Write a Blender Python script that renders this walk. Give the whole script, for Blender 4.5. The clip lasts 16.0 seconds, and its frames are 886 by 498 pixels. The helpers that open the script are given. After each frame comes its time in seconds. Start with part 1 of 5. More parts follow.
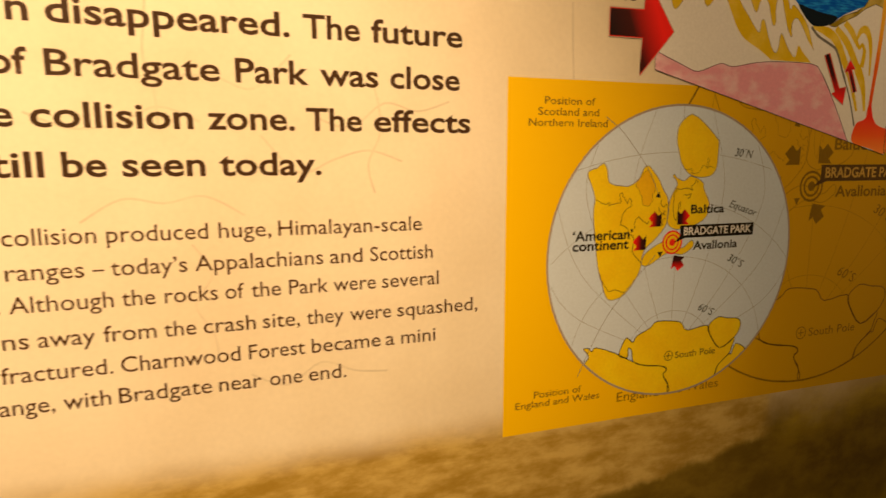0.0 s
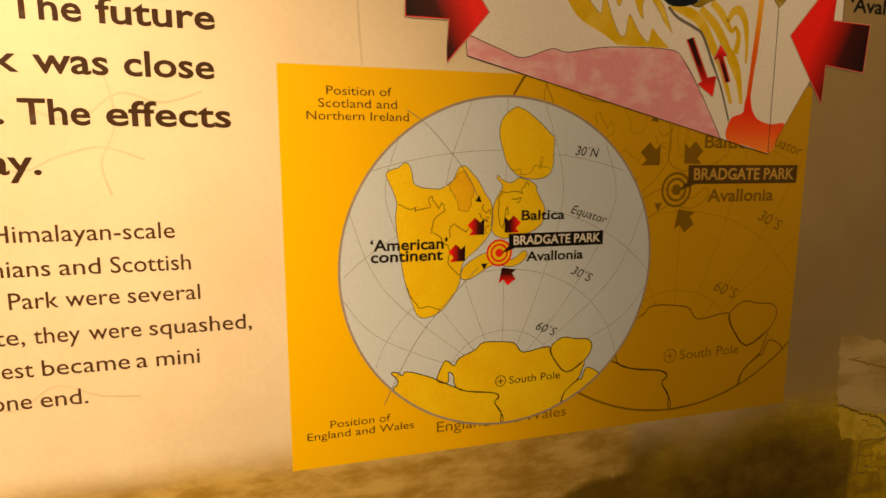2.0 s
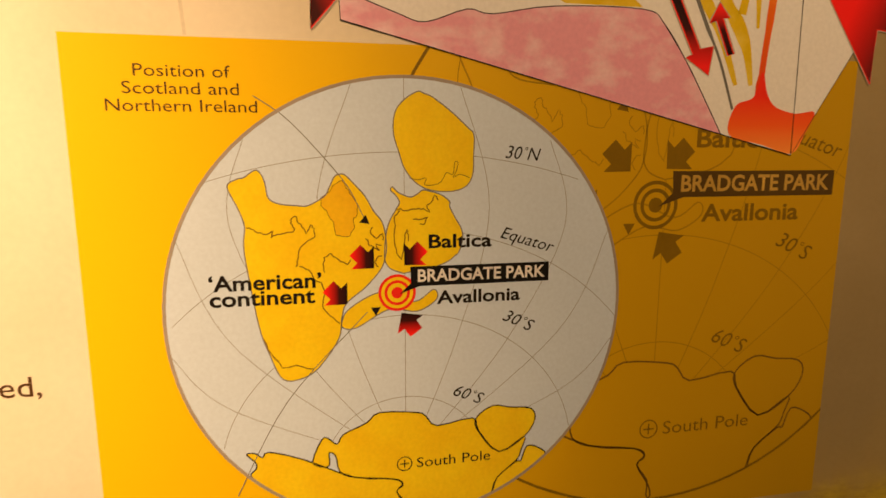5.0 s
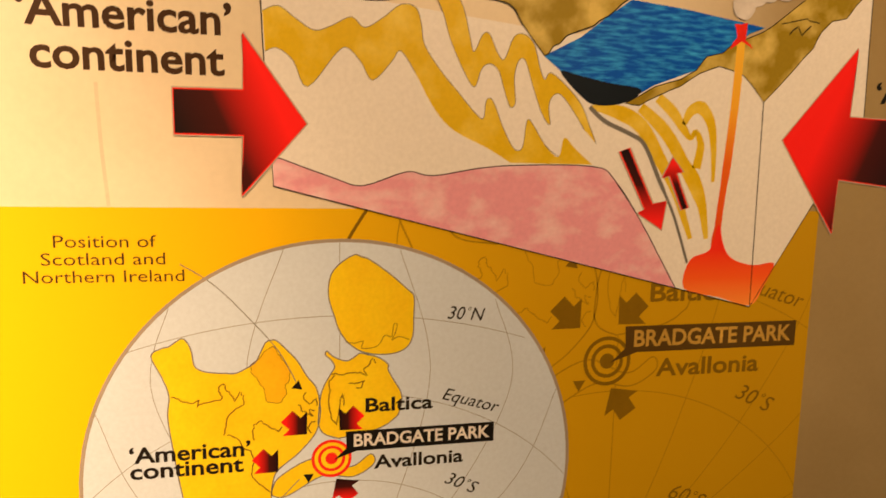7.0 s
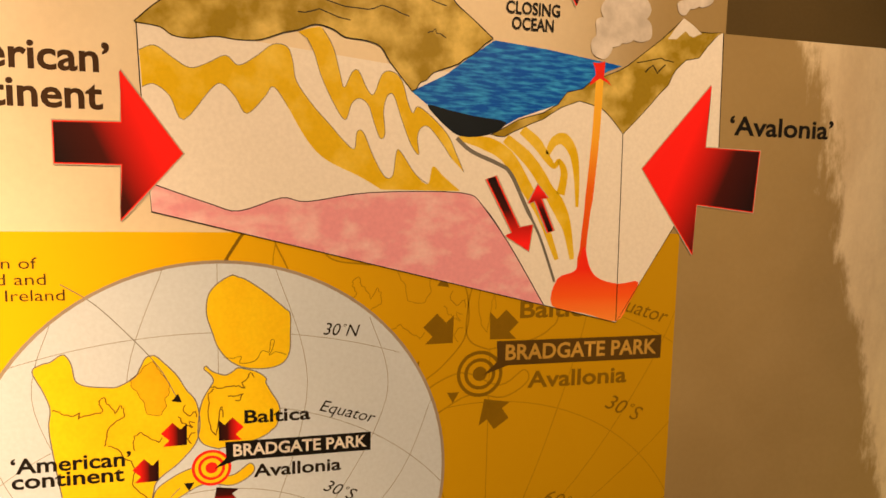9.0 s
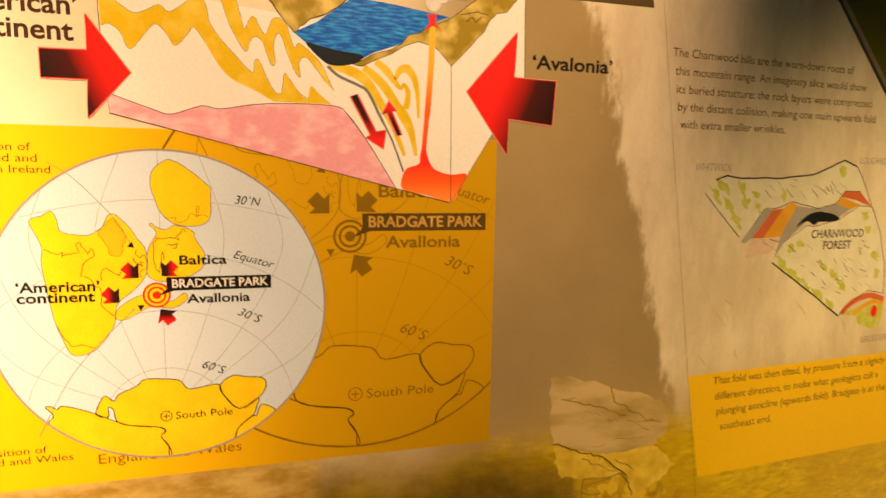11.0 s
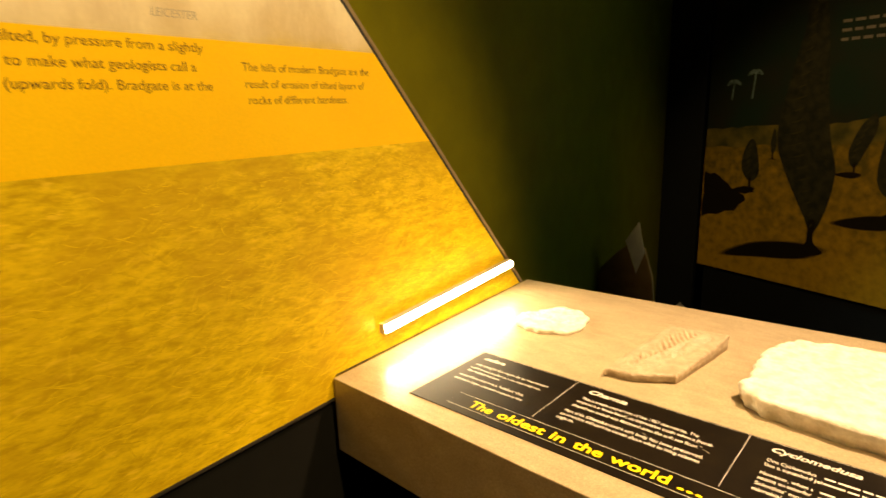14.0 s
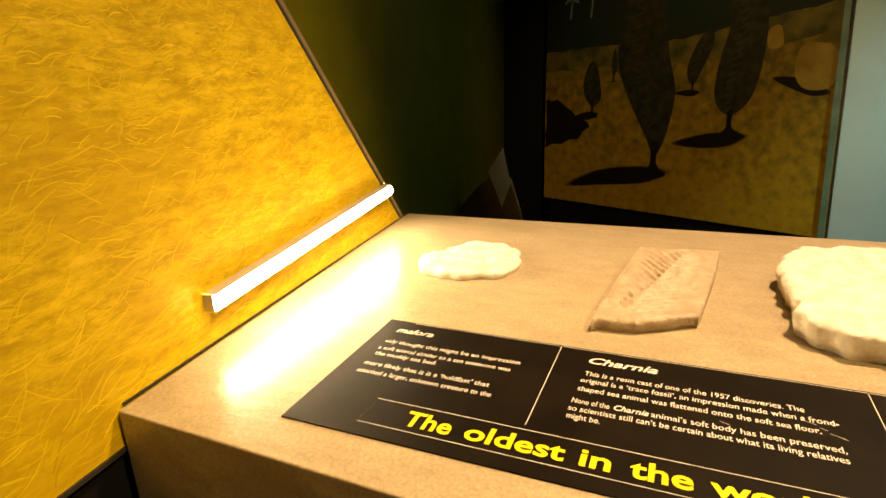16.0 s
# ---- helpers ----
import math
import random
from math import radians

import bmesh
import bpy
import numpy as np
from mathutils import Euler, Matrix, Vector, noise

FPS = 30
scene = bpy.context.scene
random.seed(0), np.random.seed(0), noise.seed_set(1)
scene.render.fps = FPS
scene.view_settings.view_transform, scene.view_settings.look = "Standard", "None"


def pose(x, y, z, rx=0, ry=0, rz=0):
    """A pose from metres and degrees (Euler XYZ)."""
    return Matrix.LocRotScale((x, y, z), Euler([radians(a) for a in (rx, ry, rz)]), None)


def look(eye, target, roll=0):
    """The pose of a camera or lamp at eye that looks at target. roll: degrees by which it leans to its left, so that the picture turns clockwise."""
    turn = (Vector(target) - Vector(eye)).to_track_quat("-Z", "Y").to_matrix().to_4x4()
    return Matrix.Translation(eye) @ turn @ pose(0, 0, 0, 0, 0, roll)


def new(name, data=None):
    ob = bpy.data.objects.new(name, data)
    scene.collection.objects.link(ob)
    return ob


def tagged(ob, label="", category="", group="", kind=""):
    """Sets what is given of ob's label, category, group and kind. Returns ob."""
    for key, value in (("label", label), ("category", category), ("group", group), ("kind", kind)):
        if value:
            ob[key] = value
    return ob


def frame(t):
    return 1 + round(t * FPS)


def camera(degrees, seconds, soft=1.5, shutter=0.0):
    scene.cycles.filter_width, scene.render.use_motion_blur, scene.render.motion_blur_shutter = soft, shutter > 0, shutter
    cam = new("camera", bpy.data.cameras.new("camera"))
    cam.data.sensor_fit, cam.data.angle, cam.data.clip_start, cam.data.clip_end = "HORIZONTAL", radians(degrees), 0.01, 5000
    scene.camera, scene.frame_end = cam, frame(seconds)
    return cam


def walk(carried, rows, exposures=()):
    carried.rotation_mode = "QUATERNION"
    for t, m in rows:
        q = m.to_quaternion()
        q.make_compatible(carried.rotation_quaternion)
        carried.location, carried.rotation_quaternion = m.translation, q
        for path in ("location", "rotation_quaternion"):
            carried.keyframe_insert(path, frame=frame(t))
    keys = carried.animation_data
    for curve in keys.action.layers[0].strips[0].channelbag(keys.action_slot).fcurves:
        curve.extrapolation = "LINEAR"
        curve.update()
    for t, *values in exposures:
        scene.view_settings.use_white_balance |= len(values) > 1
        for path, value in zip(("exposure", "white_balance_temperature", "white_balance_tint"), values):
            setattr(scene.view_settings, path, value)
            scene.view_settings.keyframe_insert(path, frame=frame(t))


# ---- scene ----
cam = camera(75.0, 16.0, shutter=0.3)
PATH = [
    (0, (-0.201, -0.439, 1.533), (0.422, 1.437, 1.233), -0.1),
    (0.5, (-0.115, -0.429, 1.533), (0.487, 1.454, 1.236), 0.0),
    (1, (-0.054, -0.423, 1.528), (0.533, 1.465, 1.224), 0.1),
    (1.5, (-0.027, -0.425, 1.53), (0.538, 1.469, 1.226), 0.2),
    (2, (-0.003, -0.437, 1.533), (0.541, 1.463, 1.229), 0.1),
    (2.5, (0.02, -0.442, 1.534), (0.555, 1.461, 1.227), 0.0),
    (3, (0.033, -0.441, 1.533), (0.554, 1.465, 1.225), -0.1),
    (3.5, (0.044, -0.445, 1.539), (0.533, 1.468, 1.225), -0.1),
    (3.7, (0.055, -0.449, 1.538), (0.527, 1.471, 1.232), -0.1),
    (5.8, (0.149, -0.281, 1.541), (0.512, 1.659, 1.218), 0.4),
    (6, (0.147, -0.281, 1.552), (0.512, 1.66, 1.241), 0.7),
    (6.5, (0.152, -0.295, 1.583), (0.528, 1.652, 1.316), 0.8),
    (7, (0.17, -0.319, 1.617), (0.554, 1.629, 1.378), 0.9),
    (7.5, (0.19, -0.335, 1.631), (0.592, 1.612, 1.41), 1.0),
    (8, (0.213, -0.347, 1.637), (0.625, 1.6, 1.439), 0.9),
    (8.2, (0.219, -0.349, 1.638), (0.637, 1.597, 1.444), 0.9),
    (10.3, (0.251, -0.434, 1.586), (0.715, 1.498, 1.361), 1.1),
    (10.5, (0.259, -0.461, 1.581), (0.728, 1.469, 1.343), 1.0),
    (11, (0.285, -0.54, 1.565), (0.789, 1.379, 1.313), 0.9),
    (11.5, (0.33, -0.59, 1.538), (0.891, 1.309, 1.259), 0.9),
    (12, (0.409, -0.613, 1.488), (1.066, 1.254, 1.204), 0.7),
    (12.5, (0.503, -0.607, 1.435), (1.395, 1.156, 1.125), 0.2),
    (13, (0.584, -0.604, 1.379), (1.69, 1.019, 1.002), -0.5),
    (13.5, (0.661, -0.59, 1.319), (1.966, 0.866, 0.898), -1.1),
    (14, (0.73, -0.569, 1.265), (2.183, 0.724, 0.798), -1.8),
    (14.5, (0.812, -0.518, 1.223), (2.397, 0.592, 0.719), -2.3),
    (15, (0.862, -0.417, 1.18), (2.546, 0.506, 0.623), -2.5),
    (15.5, (0.907, -0.346, 1.144), (2.631, 0.477, 0.551), -2.3),
    (16, (0.941, -0.32, 1.137), (2.685, 0.437, 0.518), -2.1),
]
walk(cam, [(t, look(eye, target, roll)) for t, eye, target, roll in PATH],
     exposures=[(0, -1.32, 6500, 6), (1.5, -1.15, 6500, 6), (3.5, -0.95, 6500, 7), (6, -0.55, 6500, 14), (8, -0.25, 6500, 14), (10.5, 0.03, 6500, 14), (12, 0.47, 6500, 10), (13, 0.56, 6500, 10), (14.5, 0.58, 6500, 10), (16, 0.30, 6500, 11)])

# ---- world and lights ----
world = bpy.data.worlds.new("room_dark")
scene.world = world
world.use_nodes = True
world.node_tree.nodes["Background"].inputs[0].default_value = (0.9, 0.75, 0.5, 1)
world.node_tree.nodes["Background"].inputs[1].default_value = 0.0035


def spot(name, eye, target, watts, colour, degrees, blend=0.8, radius=0.05):
    data = bpy.data.lights.new(name, "SPOT")
    data.energy, data.color, data.spot_size, data.spot_blend, data.shadow_soft_size = watts, colour, radians(degrees), blend, radius
    ob = new(name, data)
    ob.matrix_world = look(eye, target)
    return ob


WARM = (1.0, 0.645, 0.335)
AMBER_LIGHT = (1.0, 0.675, 0.28)
LAMPS = [
    ((-0.95, -0.80, 2.30), (-0.43, 0.0, 1.65), 430, 43.4, WARM),
    ((0.48, -1.15, 2.45), (0.24, 0.0, 1.69), 107, 47, WARM),
    ((1.78, -0.76, 2.35), (1.42, -0.40, 0.93), 185, 42, WARM),
    ((0.97, -1.42, 2.40), (1.13, 0.0, 1.05), 124, 43, AMBER_LIGHT),
]
for eye, target, watts, degrees, tone in LAMPS:
    spot("unseen_spot", eye, target, watts, tone, degrees)


# ---- materials ----
MATTE = 0.12  # gloss of printed ink and wall paint


def material(name, colour, rough=0.5, second=None, scale=30.0, detail=6.0, bump=0.0, fine=400.0, metal=0.0, spread=(0.35, 0.65), coat=0.0, island=0.0, stretch=(1, 1, 1), grit=0.18, gloss=None):
    m = bpy.data.materials.new(name)
    m.use_nodes = True
    nt = m.node_tree
    n, l = nt.nodes, nt.links
    b = n["Principled BSDF"]
    b.inputs["Roughness"].default_value, b.inputs["Metallic"].default_value = rough, metal
    b.inputs["Coat Weight"].default_value = coat
    b.inputs["Specular IOR Level"].default_value = gloss if gloss is not None else MATTE if name.endswith(("_ink", "_print", "_paint")) else 0.5
    b.inputs["Coat Roughness"].default_value = 0.25
    geo = n.new("ShaderNodeNewGeometry")
    tex = n.new("ShaderNodeTexNoise")
    tex.inputs["Scale"].default_value, tex.inputs["Detail"].default_value = scale, detail
    pull = n.new("ShaderNodeMapping")
    pull.inputs["Scale"].default_value = stretch
    l.new(geo.outputs["Position"], pull.inputs[0])
    l.new(pull.outputs[0], tex.inputs["Vector"])
    ramp = n.new("ShaderNodeValToRGB")
    second = second or tuple(c * 0.86 for c in colour)
    ramp.color_ramp.elements[0].position, ramp.color_ramp.elements[1].position = spread
    ramp.color_ramp.elements[0].color, ramp.color_ramp.elements[1].color = (*second, 1), (*colour, 1)
    l.new(tex.outputs[0], ramp.inputs[0])
    grain = n.new("ShaderNodeTexNoise")
    grain.inputs["Scale"].default_value, grain.inputs["Detail"].default_value = fine, 3 if grit < 0.5 else 7
    grain.inputs["Roughness"].default_value = 0.5 if grit < 0.5 else 0.8
    l.new(geo.outputs["Position"], grain.inputs["Vector"])
    mix = n.new("ShaderNodeMix")
    mix.data_type, mix.blend_type = "RGBA", "MULTIPLY"
    mix.inputs[0].default_value = grit
    l.new(ramp.outputs[0], mix.inputs[6])
    l.new(grain.outputs[0], mix.inputs[7])
    out = mix.outputs[2]
    if island:
        hue = n.new("ShaderNodeHueSaturation")
        rng = n.new("ShaderNodeMapRange")
        rng.inputs[3].default_value, rng.inputs[4].default_value = 1 - island, 1 + island
        l.new(geo.outputs["Random Per Island"], rng.inputs[0])
        l.new(rng.outputs[0], hue.inputs["Value"])
        l.new(out, hue.inputs["Color"])
        out = hue.outputs[0]
    l.new(out, b.inputs["Base Color"])
    if bump:
        bp = n.new("ShaderNodeBump")
        bp.inputs["Strength"].default_value, bp.inputs["Distance"].default_value = bump, 0.004
        l.new(tex.outputs[0], bp.inputs["Height"])
        l.new(bp.outputs[0], b.inputs["Normal"])
    return m


def gradient(name, stops, axis, rough=0.45, lift=0.0):
    """A printed colour fade across the shape, along its own x, y or z."""
    m = bpy.data.materials.new(name)
    m.use_nodes = True
    n, l = m.node_tree.nodes, m.node_tree.links
    b = n["Principled BSDF"]
    b.inputs["Roughness"].default_value, b.inputs["Specular IOR Level"].default_value = rough, MATTE
    tc, sep, ramp = n.new("ShaderNodeTexCoord"), n.new("ShaderNodeSeparateXYZ"), n.new("ShaderNodeValToRGB")
    l.new(tc.outputs["Generated"], sep.inputs[0])
    share, total = n.new("ShaderNodeMath"), n.new("ShaderNodeMath")
    share.operation, total.operation = "MULTIPLY", "MULTIPLY_ADD"
    share.inputs[1].default_value, total.inputs[1].default_value = 1 - abs(lift), lift
    l.new(sep.outputs[axis], share.inputs[0])
    l.new(sep.outputs[2], total.inputs[0])
    l.new(share.outputs[0], total.inputs[2])
    l.new(total.outputs[0], ramp.inputs[0])
    e = ramp.color_ramp.elements
    e[0].position, e[0].color = stops[0][0], (*stops[0][1], 1)
    e[1].position, e[1].color = stops[-1][0], (*stops[-1][1], 1)
    for p, c in stops[1:-1]:
        x = e.new(p)
        x.color = (*c, 1)
    l.new(ramp.outputs[0], b.inputs["Base Color"])
    return m


def print_photo(name):
    """The printed photograph on the panels: pale sky and rock above, dry grass below."""
    m = bpy.data.materials.new(name)
    m.use_nodes = True
    n, l = m.node_tree.nodes, m.node_tree.links
    b = n["Principled BSDF"]
    b.inputs["Roughness"].default_value, b.inputs["Specular IOR Level"].default_value = 0.42, MATTE
    geo, sep = n.new("ShaderNodeNewGeometry"), n.new("ShaderNodeSeparateXYZ")
    l.new(geo.outputs["Position"], sep.inputs[0])

    def noise_at(scale, detail=5.0, stretch=(1, 1, 1), rough=0.55):
        mp, t = n.new("ShaderNodeMapping"), n.new("ShaderNodeTexNoise")
        mp.inputs["Scale"].default_value = stretch
        t.inputs["Scale"].default_value, t.inputs["Detail"].default_value, t.inputs["Roughness"].default_value = scale, detail, rough
        l.new(geo.outputs["Position"], mp.inputs[0])
        l.new(mp.outputs[0], t.inputs["Vector"])
        return t.outputs[0]

    def calc(op, a, c=None, d=None):
        x = n.new("ShaderNodeMath")
        x.operation = op
        for i, v in enumerate((a, c, d)):
            if v is None:
                continue
            if isinstance(v, (int, float)):
                x.inputs[i].default_value = v
            else:
                l.new(v, x.inputs[i])
        return x.outputs[0]

    def step(v, lo, hi):
        r = n.new("ShaderNodeMapRange")
        r.interpolation_type = "SMOOTHSTEP"
        r.inputs[1].default_value, r.inputs[2].default_value = lo, hi
        l.new(v, r.inputs[0])
        return r.outputs[0]

    def blend(f, a, c):
        x = n.new("ShaderNodeMix")
        x.data_type = "RGBA"
        l.new(f, x.inputs[0])
        for i, v in ((6, a), (7, c)):
            if isinstance(v, tuple):
                x.inputs[i].default_value = (*v, 1)
            else:
                l.new(v, x.inputs[i])
        return x.outputs[2]

    px, pz = sep.outputs[0], sep.outputs[2]
    cloud, streak, fine = noise_at(7), noise_at(16, 9, (1, 1, 0.38), 0.68), noise_at(230, 3)
    pale = blend(step(cloud, 0.3, 0.7), (0.76, 0.645, 0.46), (0.84, 0.735, 0.55))
    rock = blend(step(streak, 0.35, 0.62), (0.66, 0.545, 0.365), (0.82, 0.71, 0.50))
    taupe = blend(step(cloud, 0.3, 0.7), (0.345, 0.250, 0.108), (0.405, 0.300, 0.140))
    wobble = calc("MULTIPLY_ADD", streak, 0.11, calc("MULTIPLY_ADD", pz, 0.28, px))
    sky = blend(step(px, 0.34, 0.47), pale, taupe)
    sky = blend(step(wobble, 1.112, 1.126), sky, rock)
    blades = noise_at(64, 12, (0.45, 1, 1.5), 0.76)
    wisps = noise_at(75, 6, (0.45, 1, 1.9), 0.6)
    grass = blend(step(blades, 0.33, 0.66), (0.45, 0.298, 0.003), (0.79, 0.560, 0.007))
    grass = blend(calc("MULTIPLY", step(wisps, 0.56, 0.68), 0.55), grass, (0.90, 0.62, 0.03))
    patch = step(noise_at(9, 4), 0.46, 0.62)
    grass = blend(calc("MULTIPLY", patch, 0.6), grass, (0.52, 0.33, 0.006))
    murk = blend(step(noise_at(26, 8, (0.7, 1, 1.2), 0.65), 0.36, 0.66), (0.155, 0.098, 0.009), (0.25, 0.165, 0.020))
    near = blend(step(calc("MULTIPLY_ADD", cloud, 0.25, px), 0.42, 0.66), murk, grass)
    gloom = calc("ADD", calc("POWER", calc("MULTIPLY", calc("SUBTRACT", px, 0.475), 0.82), 2.0), calc("POWER", calc("MULTIPLY", calc("SUBTRACT", pz, 1.200), 1.7), 2.0))
    vor = n.new("ShaderNodeTexVoronoi")
    vor.inputs["Scale"].default_value, vor.inputs["Randomness"].default_value = 46, 1.0
    warp, wmap = n.new("ShaderNodeTexNoise"), n.new("ShaderNodeVectorMath")
    warp.inputs["Scale"].default_value, warp.inputs["Detail"].default_value = 22, 7
    wmap.operation = "MULTIPLY_ADD"
    wmap.inputs[1].default_value = (0.11, 0.11, 0.11)
    l.new(geo.outputs["Position"], warp.inputs["Vector"])
    l.new(warp.outputs["Color"], wmap.inputs[0])
    l.new(geo.outputs["Position"], wmap.inputs[2])
    l.new(wmap.outputs[0], vor.inputs["Vector"])
    grey = n.new("ShaderNodeSeparateXYZ")
    l.new(vor.outputs["Color"], grey.inputs[0])
    stones = blend(step(grey.outputs[0], 0.1, 0.9), (0.56, 0.365, 0.012), (0.80, 0.545, 0.03))
    stones = blend(step(vor.outputs["Distance"], 0.50, 0.95), stones, (0.36, 0.225, 0.012))
    heap = calc("ADD", calc("POWER", calc("MULTIPLY", calc("SUBTRACT", px, 0.625), 1.0), 2.0), calc("POWER", calc("MULTIPLY", calc("SUBTRACT", pz, 1.175), 1.4), 2.0))
    near = blend(step(calc("MULTIPLY_ADD", streak, 0.010, heap), 0.010, 0.020), stones, near)
    near = blend(calc("MAXIMUM", step(calc("MULTIPLY_ADD", streak, 0.016, gloom), 0.010, 0.034), step(calc("MULTIPLY_ADD", streak, 0.03, px), 0.588, 0.602)), blend(step(noise_at(34, 9, (0.8, 1, 1.1), 0.68), 0.36, 0.66), (0.15, 0.092, 0.010), (0.25, 0.160, 0.018)), near)
    level = calc("MULTIPLY_ADD", noise_at(11, 6), 0.10, calc("MULTIPLY_ADD", px, -0.060, pz))
    sky = blend(calc("MULTIPLY", calc("SUBTRACT", 1.0, step(level, 1.30, 1.39)), 0.6), sky, (0.50, 0.34, 0.10))
    body = blend(step(level, 1.275, 1.335), near, sky)
    # a pale bank below the map, running out to a rounded end over the dark hollow
    bank = blend(step(noise_at(30, 9, (0.6, 1, 1.4), 0.66), 0.36, 0.64), (0.36, 0.22, 0.030), (0.60, 0.42, 0.120))
    floor_line = step(calc("MULTIPLY_ADD", streak, 0.035, calc("MULTIPLY_ADD", px, -0.16, pz)), 1.208, 1.218)
    reach = calc("SUBTRACT", 1.0, step(calc("MULTIPLY_ADD", streak, 0.05, px), 0.315, 0.345))
    roof = calc("SUBTRACT", 1.0, step(calc("MULTIPLY_ADD", cloud, 0.03, pz), 1.300, 1.335))
    body = blend(calc("MULTIPLY", calc("MULTIPLY", floor_line, reach), roof), body, bank)
    x = n.new("ShaderNodeMix")
    x.data_type, x.blend_type = "RGBA", "MULTIPLY"
    x.inputs[0].default_value = 0.12
    l.new(body, x.inputs[6])
    l.new(fine, x.inputs[7])
    l.new(x.outputs[2], b.inputs["Base Color"])
    return m


def fade_along(name, stops, lo, hi, axis=0, grain=9, shift_by=0.14):
    """A printed fade along x, y or z, from lo to hi, broken by a grain."""
    m = bpy.data.materials.new(name)
    m.use_nodes = True
    n, l = m.node_tree.nodes, m.node_tree.links
    b = n["Principled BSDF"]
    b.inputs["Roughness"].default_value, b.inputs["Specular IOR Level"].default_value = 0.42, MATTE
    geo, sep, span, ramp, haze = (n.new("ShaderNode" + k) for k in ("NewGeometry", "SeparateXYZ", "MapRange", "ValToRGB", "TexNoise"))
    haze.inputs["Scale"].default_value, haze.inputs["Detail"].default_value = grain, 8
    l.new(geo.outputs["Position"], sep.inputs[0])
    l.new(geo.outputs["Position"], haze.inputs["Vector"])
    span.inputs[1].default_value, span.inputs[2].default_value = lo, hi
    l.new(sep.outputs[axis], span.inputs[0])
    shift = n.new("ShaderNodeMath")
    shift.operation, shift.inputs[1].default_value = "MULTIPLY_ADD", shift_by
    l.new(haze.outputs[0], shift.inputs[0])
    l.new(span.outputs[0], shift.inputs[2])
    l.new(shift.outputs[0], ramp.inputs[0])
    e = ramp.color_ramp.elements
    e[0].position, e[0].color = stops[0][0], (*stops[0][1], 1)
    e[1].position, e[1].color = stops[-1][0], (*stops[-1][1], 1)
    for p, c in stops[1:-1]:
        e.new(p).color = (*c, 1)
    l.new(ramp.outputs[0], b.inputs["Base Color"])
    return m


PHOTO = print_photo("panel_photo_print")
SHEET = fade_along("yellow_to_amber_ink", [(0.0, (0.85, 0.510, 0.002)), (0.36, (0.84, 0.495, 0.002)), (0.68, (0.60, 0.340, 0.002)), (1.0, (0.53, 0.298, 0.002))], 0.0, 0.48)
YELLOW = material("yellow_ink", (0.92, 0.575, 0.002), 0.42, (0.90, 0.545, 0.002), 6)
GLOBE_RIM = material("taupe_line_ink", (0.40, 0.33, 0.26), 0.45)
GHOST_LINE = material("faint_brown_line_ink", (0.43, 0.240, 0.003), 0.45)
FAINT = material("faint_watermark_ink", (0.775, 0.662, 0.475), 0.45)
LAND = material("land_yellow_ink", (0.95, 0.68, 0.010), 0.42, (0.92, 0.60, 0.008), 40)
LAND_B = material("land_orange_ink", (0.90, 0.53, 0.01), 0.42, (0.84, 0.47, 0.01), 40)
OCEAN = material("pale_blue_grey_ink", (0.665, 0.755, 0.865), 0.42, (0.63, 0.715, 0.82), 9)
RIM = material("grey_line_ink", (0.20, 0.19, 0.17), 0.45)
GRID = material("thin_grey_line_ink", (0.30, 0.30, 0.28), 0.45)
LINE = material("black_line_ink", (0.016, 0.012, 0.010), 0.45)
BROWN_LINE = material("brown_line_ink", (0.20, 0.105, 0.012), 0.45)
BROWN_TEXT = material("brown_text_ink", (0.085, 0.040, 0.014), 0.45)
SOFT_TEXT = material("soft_brown_text_ink", (0.17, 0.092, 0.016), 0.45)
HEAD_TEXT = material("dark_brown_text_ink", (0.060, 0.028, 0.012), 0.45)
GHOST_TEXT = material("faded_brown_ink", (0.255, 0.142, 0.004), 0.45)
GHOST_FLAG = material("faded_dark_brown_ink", (0.110, 0.060, 0.010), 0.45)
GHOST_PALE = material("faded_amber_text_ink", (0.60, 0.36, 0.06), 0.45)
BLACK = material("black_ink", (0.010, 0.009, 0.008), 0.45)
WHITE = material("white_ink", (0.84, 0.80, 0.74), 0.45)
BLOCK = material("block_white_ink", (0.90, 0.87, 0.82), 0.42, (0.88, 0.845, 0.795), 12)
PINK = material("pink_granite_ink", (0.95, 0.72, 0.74), 0.42, (0.86, 0.38, 0.47), 48, 15, spread=(0.47, 0.72), stretch=(0.8, 1, 1.3))
GOLD = material("gold_strata_ink", (0.90, 0.68, 0.10), 0.42, (0.78, 0.52, 0.008), 42, 11, spread=(0.46, 0.74))
EARTH = material("brown_hills_ink", (0.74, 0.57, 0.15), 0.42, (0.34, 0.235, 0.014), 42, 13, spread=(0.42, 0.64))
SEA = material("blue_sea_ink", (0.04, 0.44, 1.0), 0.42, (0.001, 0.10, 0.60), 190, 12, spread=(0.44, 0.72), stretch=(0.42, 1, 2.4))
SEA_DEEP = material("deep_sea_ink", (0.008, 0.014, 0.022), 0.42)
SMOKE = material("smoke_grey_ink", (0.80, 0.75, 0.70), 0.45, (0.48, 0.44, 0.40), 45)
RED = material("red_ink", (0.95, 0.030, 0.016), 0.42)
FADE_R = gradient("black_to_red_ink", [(0.15, (0.012, 0.006, 0.006)), (0.40, (0.06, 0.008, 0.006)), (0.70, (0.95, 0.018, 0.012))], 0, lift=0.35)
